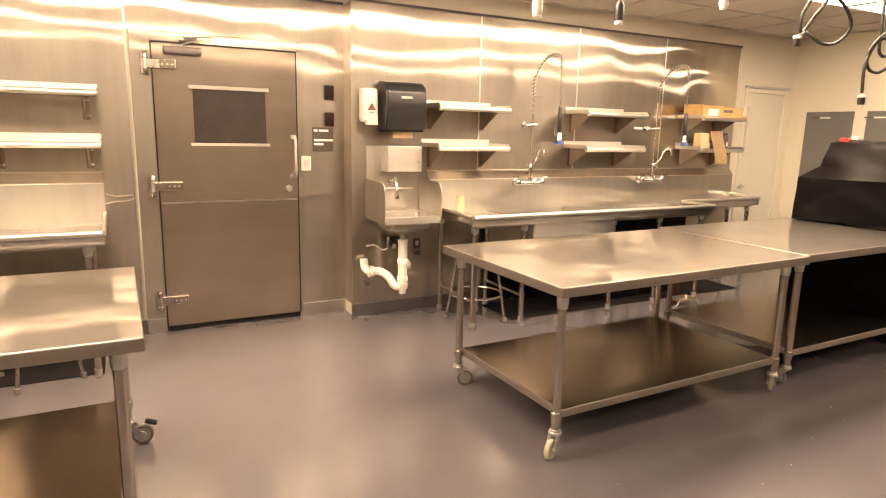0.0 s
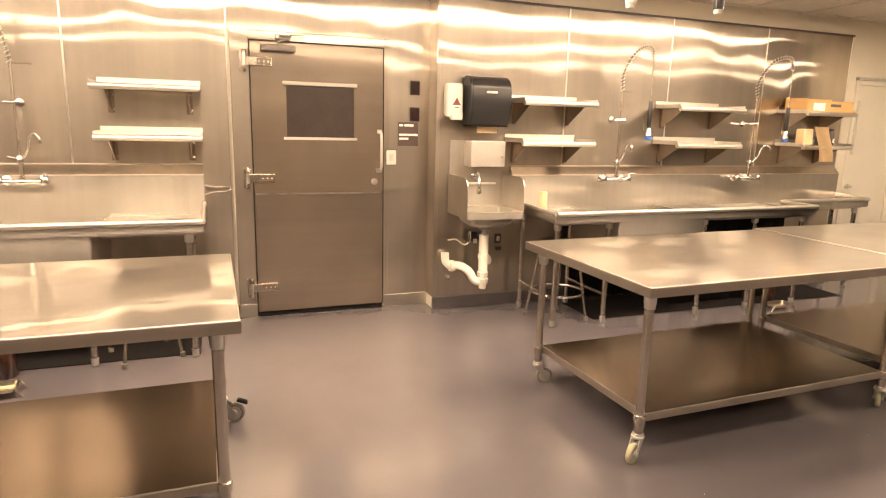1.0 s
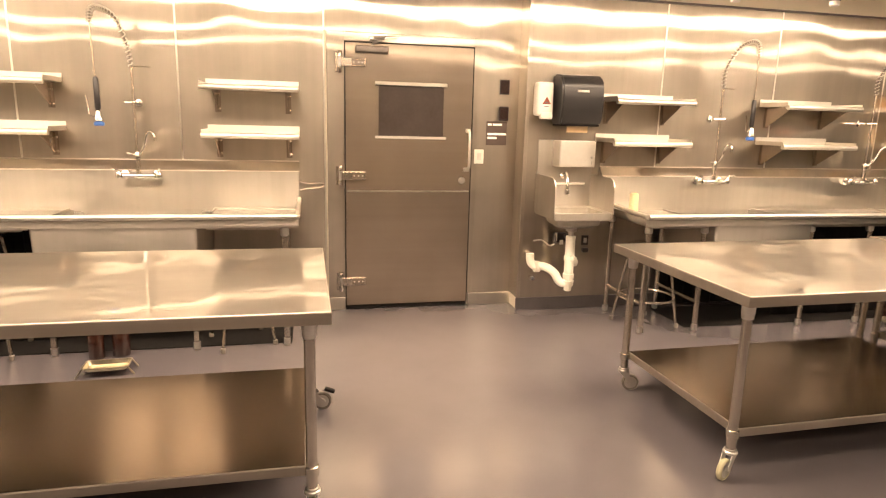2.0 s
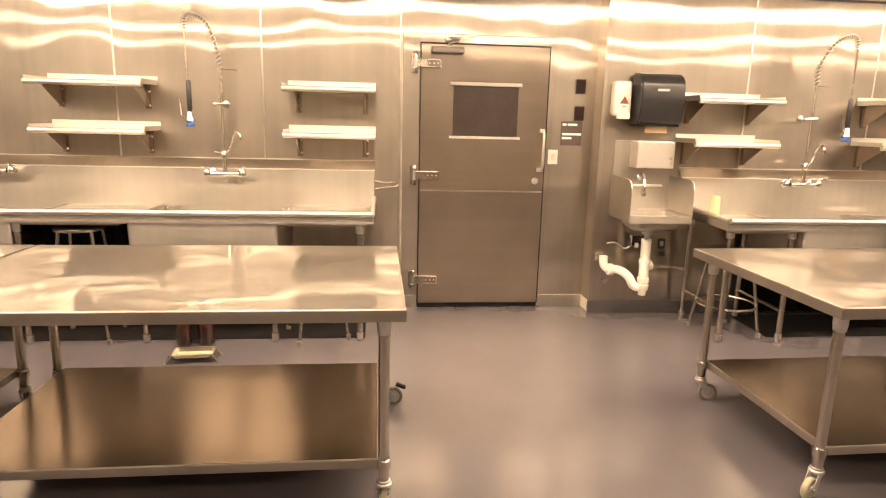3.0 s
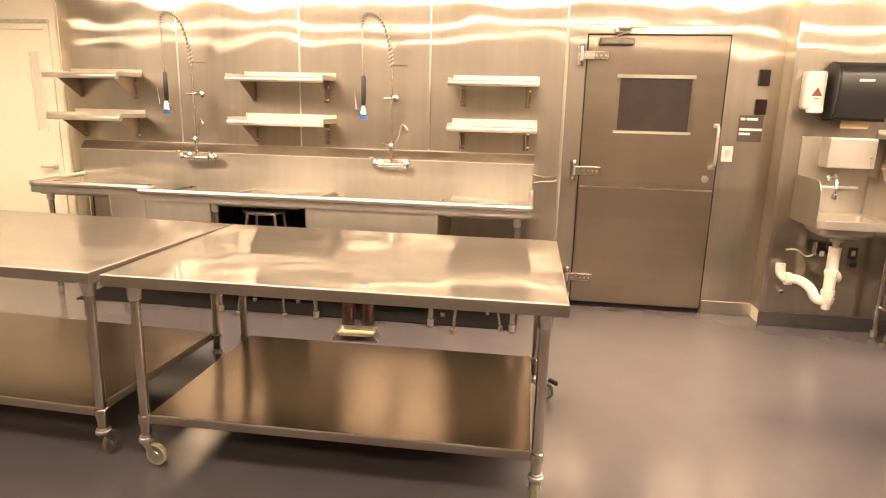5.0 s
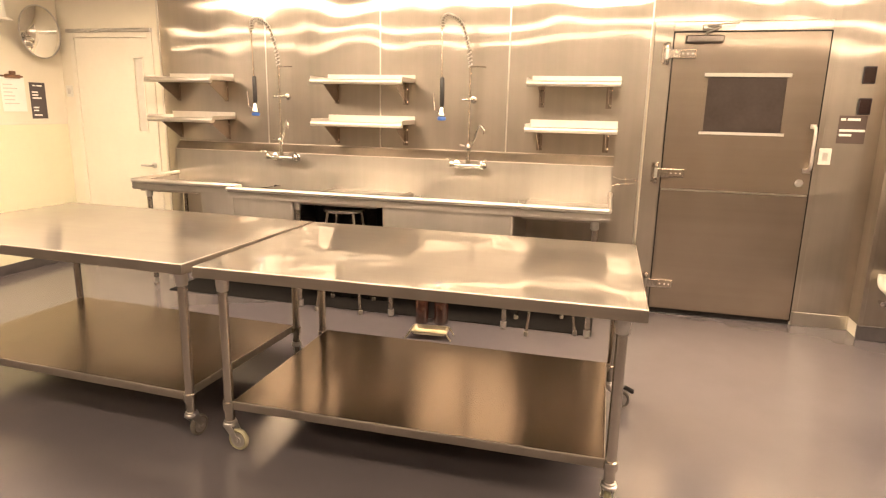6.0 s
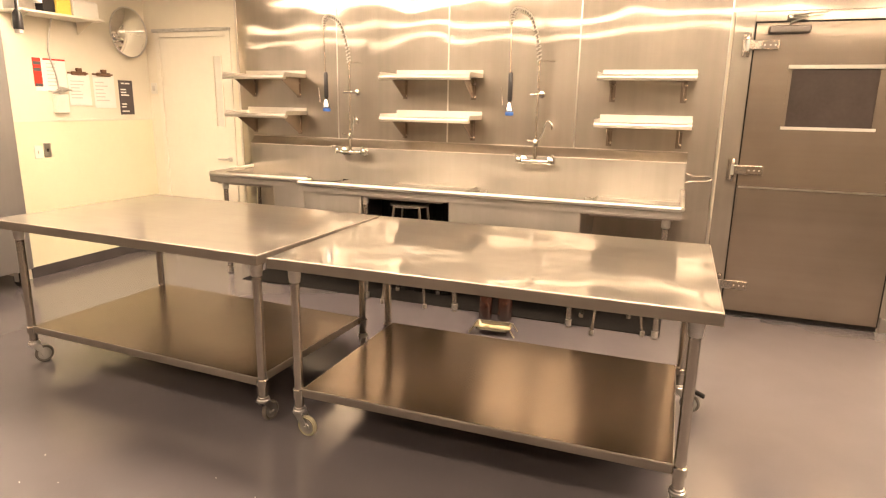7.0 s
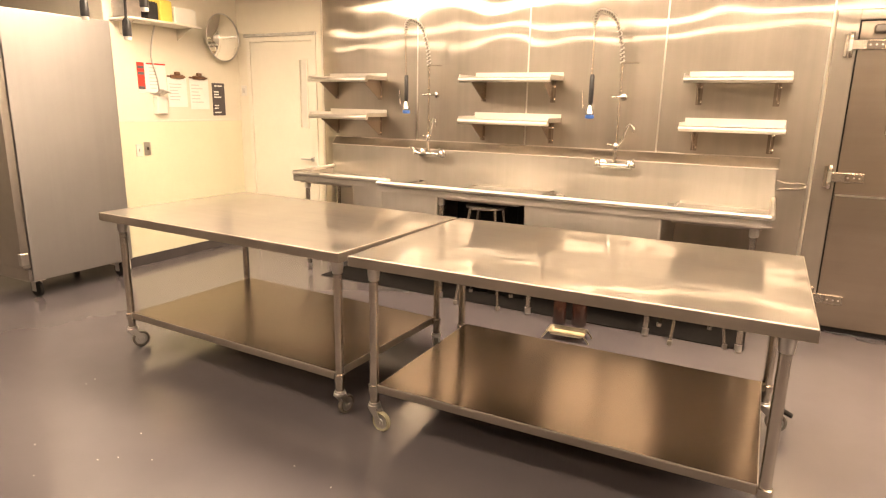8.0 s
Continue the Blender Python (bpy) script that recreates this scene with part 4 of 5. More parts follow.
# ---- gauges and sign beside the cooler door ----
def gauge(z0, z1):
    t = thing("temperature_display", "dark red display panel on the steel wall", "display", pose(0, 0, 0), "displays")
    part("case", box(1.168, 1.245, -0.020, -0.0025, z0, z1, 0.004), M_BLACK, t)
    part("screen", box(1.174, 1.239, -0.0225, -0.0203, z0 + 0.008, z1 - 0.008), M_PLATE, t, "dark red glass")


gauge(1.675, 1.785)
gauge(1.478, 1.585)
sg = thing("door_sign", "dark sign with white lines on the steel wall", "sign", pose(0, 0, 0))
part("board", box(1.075, 1.24, -0.007, -0.0025, 1.29, 1.472, 0.002), M_PLAQUE, sg)
for a, b, z in ((1.085, 1.115, 1.447), (1.125, 1.20, 1.447), (1.085, 1.235, 1.375), (1.085, 1.16, 1.345)):
    part("text_bar", box(a, b, -0.0085, -0.0071, z - 0.008, z + 0.008), M_PAPER, sg)


# ---- stools below the sinks ----
def stool(x, y, h, turn, label):
    t = thing("stool", label, "stool", pose(x, y, 0, 0, 0, turn), "stools")
    part("seat", lathe([(0.13, h - 0.025), (0.15, h - 0.022), (0.155, h - 0.008), (0.145, h), (0.05, h - 0.004), (0.001, h - 0.005)], 28), M_TUBE, t, "round metal seat", smooth=True)
    for sx, sy in ((-1, -1), (1, -1), (1, 1), (-1, 1)):
        lg = part("leg", sweep([(sx * 0.095, sy * 0.095, h - 0.02), (sx * 0.165, sy * 0.165, 0.012)], 0.011, 10), M_TUBE, t, smooth=True)
        part("foot", lathe([(0.014, 0.0), (0.016, 0.004), (0.016, 0.03), (0.012, 0.034)], 10, (sx * 0.166, sy * 0.166, 0)), M_WHEEL, lg)
    ring = [(0.205 * math.cos(2 * math.pi * k / 36), 0.205 * math.sin(2 * math.pi * k / 36), 0.22) for k in range(36)]
    part("foot_ring", sweep(ring, 0.009, 8, closed=True), M_TUBE, t, smooth=True)


stool(-2.20, -0.625, 0.745, 5, "metal stool with foot ring under the sink")
stool(-0.72, -0.62, 0.60, 20, "low metal stool under the drainboard")
stool(2.18, -0.65, 0.62, 12, "round metal stool with foot ring under the drainboard")


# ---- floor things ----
# Added flat black mats darken the floor where the sinks shade it.
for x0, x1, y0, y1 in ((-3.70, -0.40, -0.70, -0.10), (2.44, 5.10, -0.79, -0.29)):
    mt = thing("shade_mat", "black mat added for the shade on the floor under the sink", "mat", pose((x0 + x1) / 2, (y0 + y1) / 2, 0), "rubber mats")
    part("mat", box((x0 - x1) / 2, (x1 - x0) / 2, (y0 - y1) / 2, (y1 - y0) / 2, 0.001, 0.006, 0.002), M_RUBBER_SHADE, mt)
# Added black sheets stand in for the deep shade under the counters.
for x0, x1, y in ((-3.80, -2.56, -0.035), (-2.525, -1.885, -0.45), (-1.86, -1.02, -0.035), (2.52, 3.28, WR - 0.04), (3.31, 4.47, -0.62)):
    sk = thing("shade_sheet", "black sheet added for the shade below the sink counter", "sheet", pose((x0 + x1) / 2, y, 0), "rubber sheets")
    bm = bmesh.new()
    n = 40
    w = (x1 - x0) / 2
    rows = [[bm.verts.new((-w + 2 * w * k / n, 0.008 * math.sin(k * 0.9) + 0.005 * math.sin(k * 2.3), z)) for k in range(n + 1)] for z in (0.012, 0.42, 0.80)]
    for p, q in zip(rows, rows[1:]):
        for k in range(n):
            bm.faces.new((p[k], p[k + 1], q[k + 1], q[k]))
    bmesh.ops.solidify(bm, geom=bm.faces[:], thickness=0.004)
    part("sheet", bm, M_RUBBER_SHADE, sk, smooth=True)


def bottle(x, y, h, r, label):
    t = thing("bottle", label, "bottle", pose(x, y, 0), "bottles under the sinks")
    part("body", lathe([(r * 0.9, 0.0), (r, 0.006), (r, h * 0.68), (r * 0.8, h * 0.78), (r * 0.4, h * 0.86), (r * 0.36, h * 0.93)], 18), M_AMBER, t, smooth=True)
    part("cap", lathe([(r * 0.45, h * 0.925), (r * 0.45, h), (r * 0.3, h + 0.004)], 14), M_BROWN, t, smooth=True)


bottle(-1.55, -0.80, 0.24, 0.045, "small amber bottle standing under the sink")
bottle(-1.42, -0.77, 0.30, 0.05, "amber bottle standing under the sink")
bottle(4.20, -0.80, 0.24, 0.05, "amber bottle standing under the sink")


def floor_tray(x, y, w, d, turn):
    t = thing("floor_tray", "shallow bright steel tray on wire feet", "tray", pose(x, y, 0, 0, 0, turn))
    bm = bmesh.new()
    rings = [ring_at(bm, -w, w, -d, d, 0.02, 0.055), ring_at(bm, -w + 0.01, w - 0.01, -d + 0.01, d - 0.01, 0.02, 0.055),
             ring_at(bm, -w + 0.02, w - 0.02, -d + 0.02, d - 0.02, 0.02, 0.032)]
    for p, q in zip(rings, rings[1:]):
        for k in range(len(p)):
            bm.faces.new((p[k], p[(k + 1) % len(p)], q[(k + 1) % len(p)], q[k]))
    bm.faces.new(rings[-1])
    part("pan", bm, M_BRASS, t, smooth=True)
    for sx in (-1, 1):
        for sy in (-1, 1):
            part("foot", sweep([(sx * (w - 0.01), sy * (d - 0.015), 0.053), (sx * (w + 0.025), sy * (d - 0.015), 0.004)], 0.005, 8), M_BRASS, t)


def floor_crumbs():
    """Pale flecks of dirt scattered over the floor."""
    rnd = random.Random(11)
    bm = bmesh.new()
    for k in range(46):
        x, y, r = rnd.uniform(-3.6, 3.2), rnd.uniform(-3.75, -2.75), rnd.uniform(0.0014, 0.0034)
        turn, n = rnd.uniform(0, 6.28), rnd.choice((4, 5, 6))
        pts = [(x + r * rnd.uniform(0.5, 1.3) * math.cos(turn + 6.283 * i / n), y + r * rnd.uniform(0.5, 1.3) * math.sin(turn + 6.283 * i / n), 0.0002) for i in range(n)]
        extrude_outline(pts, (0, 0, 0.0016), bm)
    tagged(part("floor_crumbs", bm, M_PENCIL), "pale flecks of dirt on the grey floor", "dirt", kind="stuff")


floor_crumbs()
floor_tray(-1.42, -1.05, 0.125, 0.075, 4)
floor_tray(4.14, -0.97, 0.11, 0.07, 0)

# ---- things on the sinks and shelves ----
ct = thing("paper_roll", "brown paper towel roll standing on the drainboard", "paper roll", pose(2.045, -0.60, 0.809))
part("roll", lathe([(0.034, 0.0), (0.036, 0.004), (0.030, 0.165), (0.026, 0.175), (0.016, 0.176)], 22), M_KRAFT, ct, smooth=True)
part("core", lathe([(0.015, 0.176), (0.015, 0.1775), (0.010, 0.1775)], 14), M_CARD, ct)

cb = thing("cardboard_tray", "long open cardboard box on the upper wall shelf", "box", pose(5.03, -0.36, 1.646))
L, D, Hh = 0.29, 0.115, 0.105
part("bottom", box(-L, L, -D, D, 0.0, 0.004), M_CARD, cb)
part("side", box(-L, L, -D, -D + 0.004, 0.004, Hh), M_CARD, cb)
part("side", box(-L, L, D - 0.004, D, 0.004, Hh + 0.03), M_CARD, cb)
part("end", box(-L, -L + 0.004, -D + 0.004, D - 0.004, 0.004, Hh + 0.02), M_CARD, cb)
part("end", box(L - 0.004, L, -D + 0.004, D - 0.004, 0.004, Hh), M_CARD, cb)
part("hand_slot", box(0.0, 0.13, -D - 0.001, -D + 0.001, 0.055, 0.08), M_INK, cb)
part("label", box(-0.21, -0.07, -D - 0.001, -D + 0.001, 0.02, 0.085), M_PAPER, cb, "white paper label")
kb = thing("paper_bag", "brown paper bag hanging over the lower wall shelf", "paper bag", pose(4.90, -0.52, 1.30))
bm = bmesh.new()
grid = [[bm.verts.new((-0.08 + 0.17 * u / 6 + 0.09 * (1 - v / 8), -0.012 * math.sin(u * 1.1 + v * 0.6) - 0.01, -0.09 + 0.31 * v / 8)) for u in range(7)] for v in range(9)]
for a, b in zip(grid, grid[1:]):
    for u in range(6):
        bm.faces.new((a[u], a[u + 1], b[u + 1], b[u]))
bmesh.ops.solidify(bm, geom=bm.faces[:], thickness=0.012)
part("sheet", bm, M_KRAFT, kb, smooth=True)
part("fold", box(-0.17, -0.06, 0.02, 0.12, 0.052, 0.20, 0.01), M_KRAFT, kb)
for k, x in enumerate((5.08, 5.16, 5.23)):
    cn = thing("shelf_jar", "small dark jar with white print on the shelf", "jar", pose(x, -0.36, 1.346), "jars on the shelf")
    part("body", lathe([(0.032, 0.0), (0.034, 0.004), (0.034, 0.085 + 0.02 * k), (0.026, 0.10 + 0.02 * k)], 16), M_SIGN, cn, smooth=True)
    part("cap", lathe([(0.027, 0.10 + 0.02 * k), (0.027, 0.12 + 0.02 * k), (0.02, 0.122 + 0.02 * k)], 14), M_BLACK, cn)
    part("print_bar", box(-0.012, 0.012, -0.0352, -0.0335, 0.03, 0.07), M_PAPER, cn)


# ---- doors in the cream walls ----
def plain_door(name, label, x0, x1, yw, top, slit, handle_x, handle_z, depth):
    t = tagged(thing(name, label, "door"), kind="structure")
    y = yw + depth
    part("frame", box(x0, x0 + 0.045, yw - 0.008, yw + 0.12, 0, top, 0.003), M_DOORPAINT, t)
    part("frame", box(x1 - 0.045, x1, yw - 0.008, yw + 0.12, 0, top, 0.003), M_DOORPAINT, t)
    part("frame", box(x0 + 0.045, x1 - 0.045, yw - 0.008, yw + 0.12, top - 0.045, top, 0.003), M_DOORPAINT, t)
    part("head_trim", box(x0 - 0.012, x1 + 0.012, yw - 0.030, yw + 0.004, top, top + 0.028, 0.003), M_CAST, t)
    a, b, c, d = slit
    bm = box(x0 + 0.048, a, y, y + 0.04, 0.008, top - 0.048)
    box(b, x1 - 0.048, y, y + 0.04, 0.008, top - 0.048, bm=bm)
    box(a, b, y, y + 0.04, 0.008, c, bm=bm)
    box(a, b, y, y + 0.04, d, top - 0.048, bm=bm)
    part("leaf", bm, M_DOORPAINT, t, "cream painted door leaf")
    w = part("window", box(a, b, y + 0.012, y + 0.019, c, d), M_SLIT, t, "narrow glass vision panel")
    part("window_trim", box(a - 0.012, a, y - 0.006, y - 0.0005, c - 0.012, d + 0.012), M_DOORPAINT, w)
    part("window_trim", box(b, b + 0.012, y - 0.006, y - 0.0005, c - 0.012, d + 0.012), M_DOORPAINT, w)
    part("window_trim", box(a, b, y - 0.006, y - 0.0005, d, d + 0.012), M_DOORPAINT, w)
    part("window_trim", box(a, b, y - 0.006, y - 0.0005, c - 0.012, c), M_DOORPAINT, w)
    h = part("lever", sweep([(handle_x, y, handle_z), (handle_x, y - 0.045, handle_z), (handle_x - 0.02, y - 0.05, handle_z), (handle_x - 0.10, y - 0.05, handle_z)], 0.010, 8), M_CAST, t, "lever handle", smooth=True)
    part("rose", lathe([(0.026, y - 0.0005), (0.026, y - 0.008), (0.018, y - 0.012)], 14, (handle_x, 0, handle_z), "y"), M_CAST, h, smooth=True)


plain_door("door_2", "closed cream painted door with a narrow glass panel", -5.135, -4.265, 0.008, 2.058, (-4.47, -4.385, 1.21, 1.84), -4.34, 0.91, 0.006)
plain_door("door_3", "closed cream painted door beside the steel wall", 5.705, 6.415, WR + 0.008, 1.985, (5.76, 5.80, 1.26, 1.79), 5.80, 0.94, 0.006)


# grey doors on the east wall
def grey_door(name, y0, y1):
    t = tagged(thing(name, "grey painted metal door in the cream wall", "door"), kind="structure")
    part("leaf", box(XR - 0.022, XR - 0.001, y0, y1, 0.01, 1.755, 0.004), M_GREY, t)
    part("name_slot", box(XR - 0.026, XR - 0.0225, (y0 + y1) / 2 - 0.02, (y0 + y1) / 2 + 0.09, 1.685, 1.70), M_PAPER, t)
    part("name_slot", box(XR - 0.026, XR - 0.0225, (y0 + y1) / 2 + 0.09, (y0 + y1) / 2 + 0.18, 1.685, 1.70), M_INK, t)


grey_door("door_4", -0.88, -0.38)
grey_door("door_5", -1.33, -1.01)


# ---- refrigerator in the recess ----
def refrigerator():
    t = thing("refrigerator", "tall brushed steel reach-in refrigerator on casters", "refrigerator", pose(0, 0, 0))
    x1, x0, y0, y1, z0, z1 = -5.05, -5.87, -2.30, -1.50, 0.135, 2.035
    part("cabinet", box(x0, x1, y0, y1, z0, z1, 0.008, 2), M_FRIDGE, t)
    d = part("door", box(x0 + 0.006, x1 - 0.006, y0 - 0.065, y0 - 0.004, z0 + 0.10, z1 - 0.24, 0.012, 2), M_FRIDGEF, t, "darker steel door")
    part("door_handle", box(x1 - 0.10, x1 - 0.035, y0 - 0.11, y0 - 0.066, 1.28, 1.72, 0.012, 2), M_BLACK, d, "black grip handle")
    for z in (0.31, 1.72):
        part("hinge", box(x1 - 0.03, x1 + 0.008, y0 - 0.075, y0 - 0.02, z - 0.045, z + 0.045, 0.005), M_CAST, d)
    part("top_panel", box(x0 + 0.004, x1 - 0.004, y0 - 0.05, y0 - 0.002, z1 - 0.23, z1, 0.006), M_FRIDGEF, t)
    part("kick_grille", box(x0 + 0.01, x1 - 0.01, y0 - 0.03, y0 - 0.002, z0, z0 + 0.09, 0.004), M_FRIDGEF, t)
    for x in (x0 + 0.10, x1 - 0.07):
        for y in (y0 + 0.05, y1 - 0.08):
            c = part("caster", box(x - 0.045, x + 0.045, y - 0.045, y + 0.045, z0 - 0.012, z0, 0.002), M_CAST, t)
            part("wheel", lathe([(0.01, -0.018), (0.052, -0.018), (0.060, -0.010), (0.060, 0.010), (0.052, 0.018), (0.01, 0.018)], 22, (x + 0.01, y, 0.06), "y"), M_RUBBER_SHADE, c, smooth=True)
            for s in (-0.026, 0.022):
                part("fork_arm", box(x - 0.022, x + 0.028, y + s, y + s + 0.004, 0.045, z0 - 0.012, 0.001), M_CAST, c)


refrigerator()


# ---- notice wall ----
cm = thing("convex_mirror", "round convex safety mirror in a dark rim", "mirror", pose(XL + 0.10, -0.275, 2.03, 0, 0, 4))
R = 0.215
part("glass", lathe([(0.002, 0.060)] + [(R * k / 10, 0.060 - 0.060 * (k / 10) ** 2) for k in range(1, 11)] + [(R, -0.012)], 40, axis="x"), M_MIRROR, cm, "mirrored dome", smooth=True)
part("rim", sweep([(0.002, R * math.cos(2 * math.pi * k / 48), R * math.sin(2 * math.pi * k / 48)) for k in range(48)], 0.006, 8, closed=True), M_CAST, cm, smooth=True)
part("arm", rod((-0.10, 0.03, 0.0), (-0.01, 0.0, 0.0), 0.012, 10), M_CAST, cm)


def sheet(name, label, cat, y0, y1, z0, z1, material, off=0.003, parent=None, thick=0.0015):
    x = XL + off
    if parent is None:
        parent = thing(name, label, cat)
    part("sheet" if name != "wall_sign" else "board", box(x, x + thick, y0, y1, z0, z1), material, parent)
    return parent


def lines(parent, y0, y1, z0, z1, count, material, off, share=1.0):
    random.seed(count * 7 + int(z0 * 100))
    for k in range(count):
        z = z1 - (k + 0.5) * (z1 - z0) / count
        part("text_bar", box(XL + off, XL + off + 0.001, y0, y0 + (y1 - y0) * random.uniform(0.55, 1.0) * share, z - 0.004, z + 0.004), material, parent)


n1 = sheet("notice", "white notice with a red strip pinned to the wall", "notice", -1.15, -0.87, 1.50, 1.755, M_PAPER)
part("red_strip", box(XL + 0.005, XL + 0.006, -1.155, -1.085, 1.535, 1.755), M_RED, n1, "red strip with dark blocks")
part("red_strip", box(XL + 0.005, XL + 0.006, -1.065, -0.87, 1.742, 1.755), M_RED, n1)
for z in (1.715, 1.665, 1.545):
    part("dark_block", box(XL + 0.0065, XL + 0.0075, -1.15, -1.09, z - 0.012, z + 0.012), M_INK, n1)
lines(n1, -1.04, -0.89, 1.53, 1.73, 7, M_PENCIL, 0.005, 0.6)
for a, b, zb in ((-0.865, -0.655, 1.385), (-0.625, -0.405, 1.365)):
    c = thing("clipboard", "clipboard with white sheets hanging on the wall", "clipboard", pose(0, 0, 0), "clipboards")
    part("board", box(XL + 0.001, XL + 0.005, a + 0.004, b - 0.004, zb + 0.004, 1.66, 0.001), M_BROWN, c)
    part("paper", box(XL + 0.0055, XL + 0.0075, a, b, zb, 1.645), M_PAPER, c, "white paper")
    cl = part("clip", box(XL + 0.006, XL + 0.022, (a + b) / 2 - 0.07, (a + b) / 2 + 0.07, 1.637, 1.667, 0.004), M_BROWN, c, "brown spring clip")
    part("clip_tab", box(XL + 0.006, XL + 0.03, (a + b) / 2 - 0.025, (a + b) / 2 + 0.025, 1.667, 1.695, 0.004), M_BROWN, cl)
    lines(c, a + 0.02, b - 0.02, zb + 0.05, 1.60, 6, M_PENCIL, 0.0078, 0.8)
ws = sheet("wall_sign", "dark blue-grey sign with white lines of writing", "sign", -0.36, -0.205, 1.305, 1.612, M_SIGN)
for a, b, z in ((-0.33, -0.30, 1.585), (-0.29, -0.235, 1.585), (-0.34, -0.28, 1.53), (-0.34, -0.28, 1.505), (-0.34, -0.25, 1.48), (-0.34, -0.285, 1.40), (-0.34, -0.29, 1.375), (-0.34, -0.26, 1.335)):
    part("text_bar", box(XL + 0.0046, XL + 0.0058, a, b, z - 0.006, z + 0.006), M_PAPER, ws)
ob = thing("outlet_box", "cream electrical box on the wall with a plugged cord", "outlet")
part("box", box(XL + 0.0005, XL + 0.055, -1.02, -0.915, 1.325, 1.475, 0.005), M_WHITE, ob)
part("cord", sweep(bend([(XL + 0.03, -0.97, 1.47), (XL + 0.03, -0.98, 1.62), (XL + 0.025, -1.02, 1.80), (XL + 0.03, -1.0, 1.95), (XL + 0.05, -0.98, 2.068)], 6), 0.006, 8), M_CAST, ob, "grey cord", smooth=True)
for k in range(5):
    part("cord_bundle", sweep(bend([(XL + 0.04, -1.07 + 0.02 * k, 1.50), (XL + 0.06, -0.98, 1.485 + 0.012 * k), (XL + 0.04, -0.90 + 0.01 * k, 1.51)], 4), 0.005, 6), M_CAST, ob)
sw = thing("light_switch", "cream double switch plate on the wall board", "switch")
part("plate", box(XL + 0.0055, XL + 0.014, -1.235, -1.175, 0.965, 1.07, 0.002), M_WHITE, sw)
part("toggle", box(XL + 0.014, XL + 0.022, -1.21, -1.20, 1.005, 1.03), M_WHITE, sw)
s2 = thing("steel_switch", "dark metal switch plate on the wall board", "switch")
part("plate", box(XL + 0.0055, XL + 0.012, -1.155, -1.09, 0.97, 1.085, 0.002), M_CAST, s2)
part("toggle", box(XL + 0.012, XL + 0.02, -1.128, -1.118, 1.015, 1.04), M_BLACK, s2)
th = outlet("thermostat", "small cream thermostat beside the cream door", -5.225, -5.15, 1.50, 1.60, 0.006, M_WHITE, M_CAST)

es = thing("equipment_shelf", "white wall shelf with boxes above the notices", "shelf", pose(XL + 0.002, -1.0, 2.085))
part("plate", box(0.0, 0.26, -0.365, 0.345, -0.018, 0.0, 0.003), M_DOORPAINT, es)
for y in (-0.28, 0.28):
    part("bracket", extrude_outline([(0.002, y, -0.018), (0.20, y, -0.018), (0.002, y, -0.12)], (0, 0.006, 0)), M_DOORPAINT, es)
for y0, y1, h, m_, lab in ((-0.36, -0.22, 0.17, M_CAST, "grey metal box standing on the wall shelf"), (-0.16, -0.06, 0.14, M_BLACK, "black adapter standing on the wall shelf"),
                           (-0.04, 0.08, 0.17, M_YELLOW, "yellow printed box standing on the wall shelf"), (0.10, 0.33, 0.13, M_WHITE, "white plastic bag of supplies on the shelf")):
    bx = thing("storage_box", lab, "box", pose(XL + 0.012, -1.0, 2.0855), "boxes on the wall shelf")
    part("body", box(0.03, 0.20, y0, y1, 0.0, h, 0.01, 2), m_, bx)
    part("top_flap", box(0.04, 0.19, y0 + 0.012, y1 - 0.012, h, h + 0.006, 0.002), m_, bx)


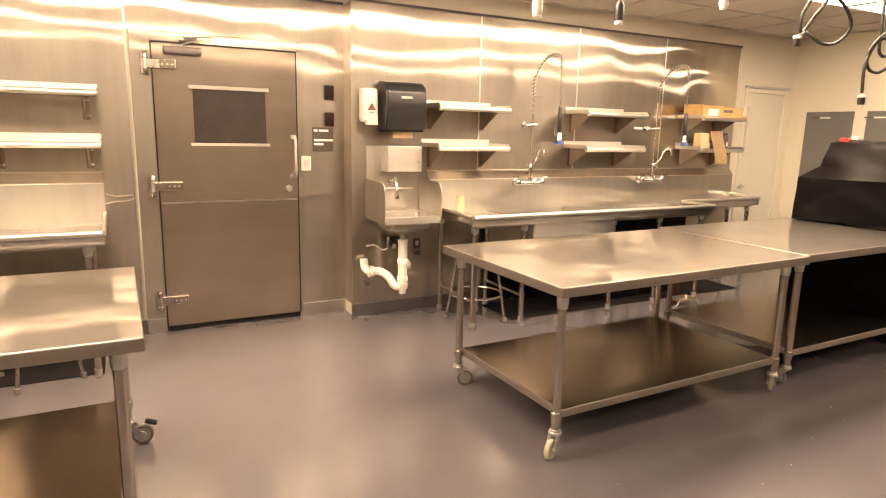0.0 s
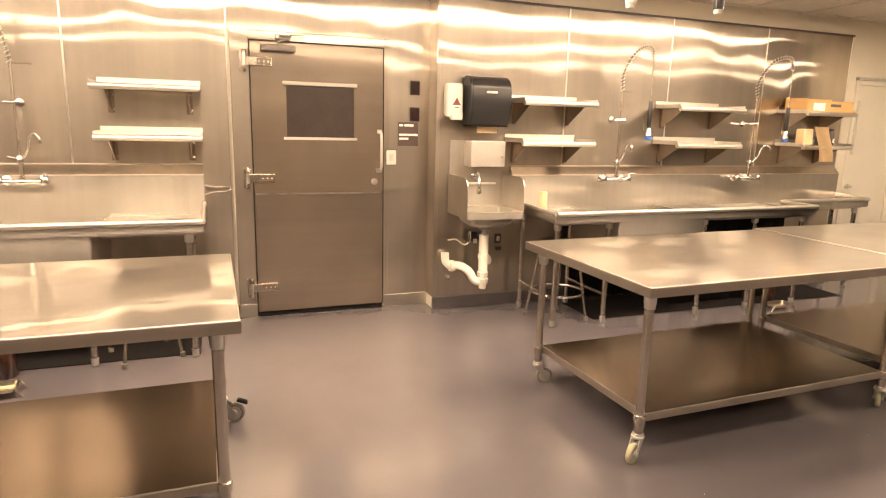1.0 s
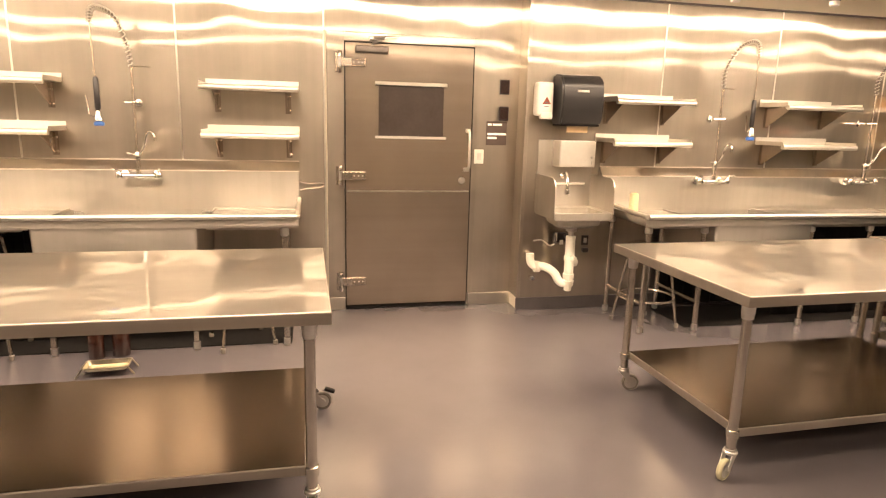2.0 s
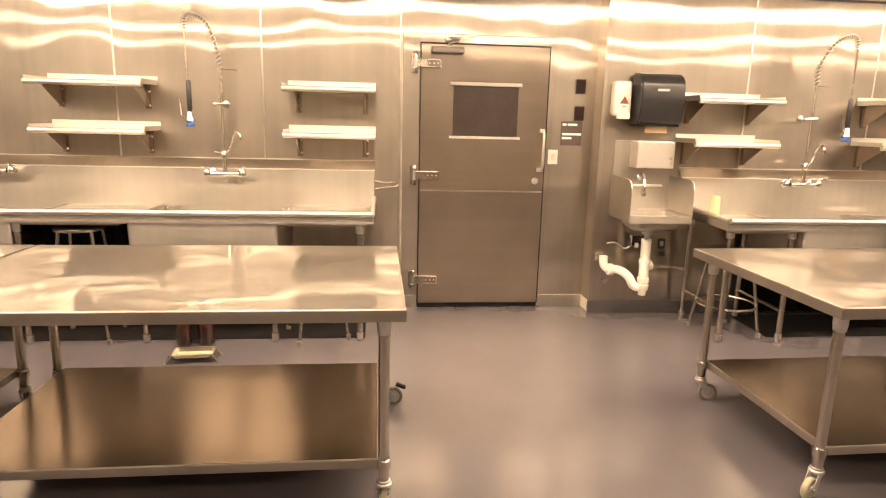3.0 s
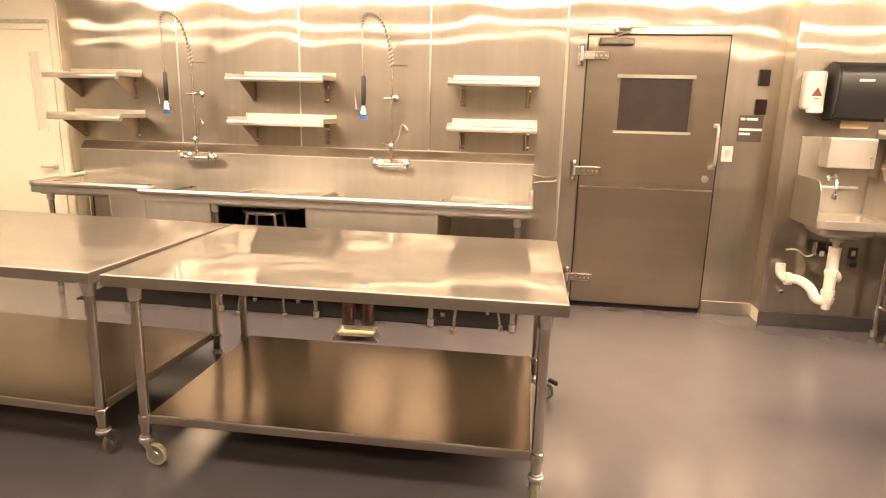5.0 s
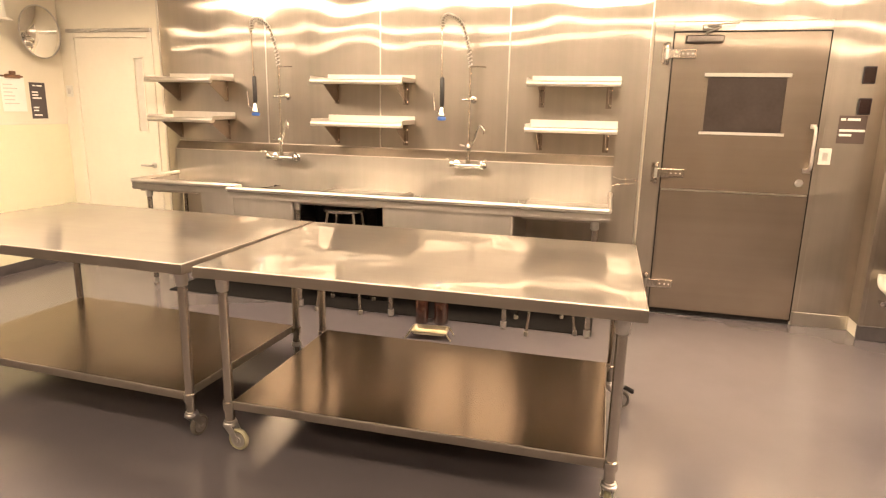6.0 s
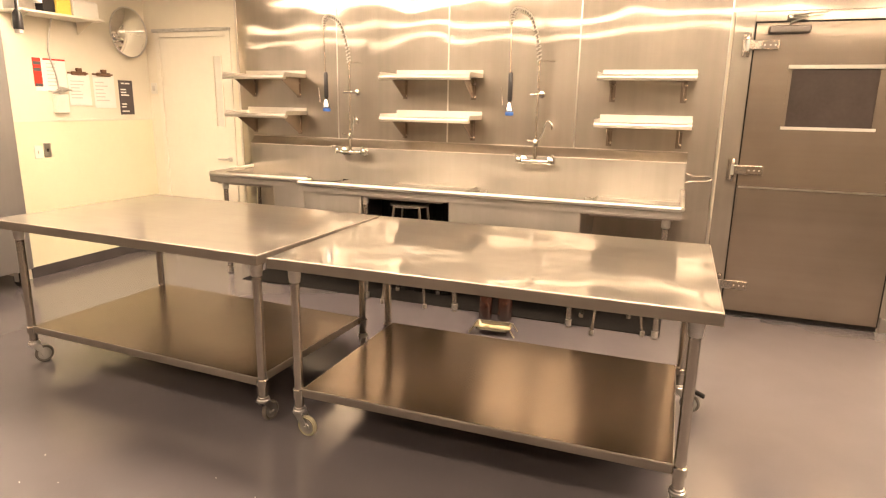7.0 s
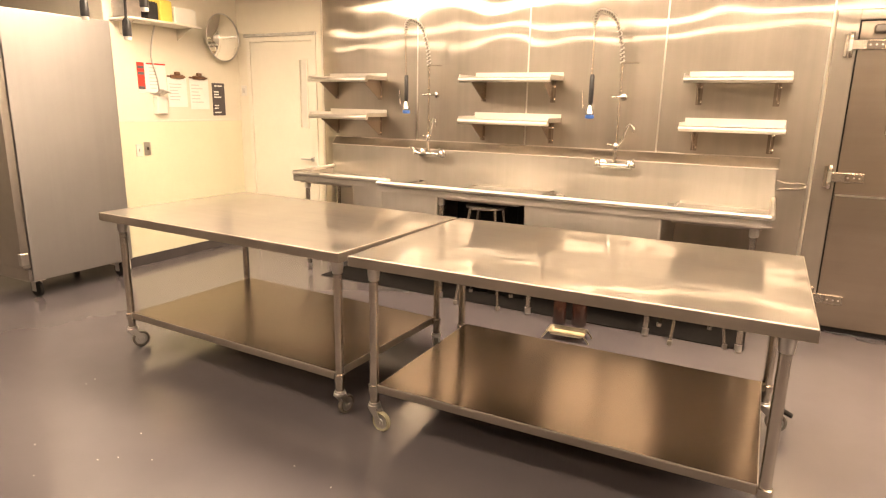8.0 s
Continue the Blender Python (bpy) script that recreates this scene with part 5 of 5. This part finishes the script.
# ---- covered machine ----
def covered_machine():
    t = thing("covered_machine", "tall machine under a black draped cloth cover", "machine cover")
    bm = bmesh.new()
    levels = [(0.004, ((4.66, -1.56), (4.66, -2.60), (5.75, -2.62), (5.75, -1.50))), (0.60, ((4.66, -1.57), (4.66, -2.58), (5.74, -2.60), (5.74, -1.50))),
              (0.825, ((4.65, -1.60), (4.66, -2.56), (5.72, -2.58), (5.72, -1.50))), (0.842, ((4.50, -1.64), (4.80, -2.36), (5.72, -2.56), (5.72, -1.50))),
              (1.17, ((4.50, -1.65), (4.82, -2.34), (5.71, -2.50), (5.71, -1.52))), (1.26, ((4.77, -1.65), (4.90, -2.30), (5.70, -2.42), (5.70, -1.54))),
              (1.44, ((4.865, -1.66), (4.96, -2.26), (5.68, -2.34), (5.68, -1.58))), (1.465, ((4.95, -1.74), (5.02, -2.20), (5.60, -2.26), (5.60, -1.66)))]
    rings, per = [], 26
    rows = []
    for (za, ca), (zb, cb) in zip(levels, levels[1:]):
        steps = max(1, round((zb - za) / 0.045))
        for k in range(steps):
            f = k / steps
            rows.append((za + (zb - za) * f, [Vector(a).lerp(Vector(b), f) for a, b in zip(ca, cb)]))
    rows.append((levels[-1][0], [Vector(c) for c in levels[-1][1]]))
    for z, c in rows:
        ring = []
        for i in range(4):
            a, b = c[i], c[(i + 1) % 4]
            n = (b - a).normalized()
            for k in range(per):
                p = a.lerp(b, k / per)
                # slack folds that run slantwise, and finer creases
                fold = noise.noise(Vector((p.x * 3.2 + z * 4.5, p.y * 3.2 - z * 4.5, 1.7)))
                crease = abs(noise.noise(Vector((p.x * 8 - z * 6, p.y * 8 + z * 9, 6.1))))
                w = 0.035 * fold + 0.022 * (0.35 - crease)
                ring.append(bm.verts.new((p.x + n.y * w, p.y - n.x * w, z + (0.012 * fold if z > 1 else 0))))
        rings.append(ring)
    for p, q in zip(rings, rings[1:]):
        for k in range(len(p)):
            bm.faces.new((p[k], p[(k + 1) % len(p)], q[(k + 1) % len(p)], q[k]))
    bm.faces.new(rings[-1])
    part("cloth", bm, M_CLOTH, t, "creased black cloth", smooth=True)
    part("tag", box(4.965, 5.04, -1.80, -1.74, 1.466, 1.492, 0.004), M_WHITE, t, "white paper tag")
    part("red_tag", box(4.895, 4.955, -1.76, -1.70, 1.440, 1.482, 0.004), M_RED, t, "red tag")


covered_machine()


# ---- drop cords over the tables ----
def drop_cord(x, y, z_end, m_plug, plug_h, label):
    t = thing("drop_cord", label, "power cord", pose(x, y, 0), "ceiling drop cords")
    part("cable", sweep(bend([(0, 0, CEIL - 0.001), (0.004, 0.003, (CEIL + z_end) / 2), (0, 0, z_end + plug_h)], 5), 0.008, 8), M_CABLE, t, smooth=True)
    c = part("connector", lathe([(0.012, z_end + plug_h + 0.02), (0.024, z_end + plug_h), (0.027, z_end + 0.03), (0.026, z_end)], 14), m_plug, t, smooth=True)
    part("socket_face", lathe([(0.022, z_end + 0.0), (0.022, z_end - 0.02), (0.018, z_end - 0.022)], 12), M_WHITE, c)
    return t


drop_cord(1.68, -2.0, 2.06, M_WHITE, 0.07, "hanging cord with a cream connector")
drop_cord(2.22, -2.0, 2.075, M_BLACK, 0.08, "hanging cord with a black connector")
drop_cord(3.03, -2.0, 2.235, M_WHITE, 0.08, "hanging cord with a cream connector")
drop_cord(-4.03, -2.1, 1.83, M_BLACK, 0.09, "hanging black cord with a black connector")
drop_cord(-3.85, -2.1, 1.99, M_BLACK, 0.09, "hanging black cord with a black connector")
drop_cord(-4.43, -2.1, 1.965, M_BLACK, 0.09, "hanging black cord with a black connector")


def looped_cord(x, y, loops, end, label):
    t = thing("looped_cord", label, "power cord", pose(x, y, 0), "ceiling drop cords")
    part("cable", sweep(bend(loops, 8), 0.011, 8), M_CABLE, t, smooth=True)
    ex, ez = end
    c = part("connector", lathe([(0.014, ez + 0.06), (0.025, ez + 0.05), (0.025, ez + 0.02), (0.022, ez)], 12, (ex, 0, 0)), M_BLACK, t, smooth=True)
    part("socket_face", lathe([(0.026, ez + 0.07), (0.028, ez + 0.06), (0.028, ez + 0.05)], 12, (ex, 0, 0)), M_WHITE, c)


looped_cord(4.0, -2.0, [(0.05, 0, CEIL - 0.001), (0.04, 0, 2.40), (-0.06, 0.02, 2.27), (-0.16, 0.03, 2.16), (-0.19, 0.02, 2.26), (-0.12, 0, 2.38), (0.0, -0.02, 2.41), (0.16, -0.03, 2.36), (0.29, -0.02, 2.24),
                        (0.22, 0.01, 2.13), (0.06, 0.02, 2.105), (-0.12, 0.02, 2.16), (-0.22, 0, 2.13)], (-0.24, 2.06), "black power cord looped below the ceiling")
looped_cord(4.7, -2.0, [(-0.01, 0, CEIL - 0.001), (-0.01, 0, 2.40), (0.0, 0, 2.22), (0.03, 0.01, 2.10), (0.14, 0.02, 2.08), (0.20, 0.0, 2.17), (0.10, -0.02, 2.24), (-0.04, -0.02, 2.19), (-0.12, 0, 2.08),
                        (-0.06, 0.02, 1.98), (0.08, 0.02, 1.96), (0.18, 0, 2.04), (0.10, -0.02, 2.18), (-0.05, -0.01, 2.16), (-0.14, 0, 2.0), (-0.13, 0, 1.80)], (-0.125, 1.72), "black power cord coiled and hanging")

wr = thing("wall_wire", "thin steel wire loop from the sink end to the wall", "wire", pose(0, 0, 0))
part("wire", sweep(bend([(-0.345, -0.03, 1.005), (-0.28, -0.025, 0.985), (-0.20, -0.02, 0.99), (-0.165, -0.012, 0.975), (-0.20, -0.02, 0.955), (-0.29, -0.025, 0.95), (-0.345, -0.03, 0.935)], 5), 0.002, 6), M_TUBE, wr, smooth=True)
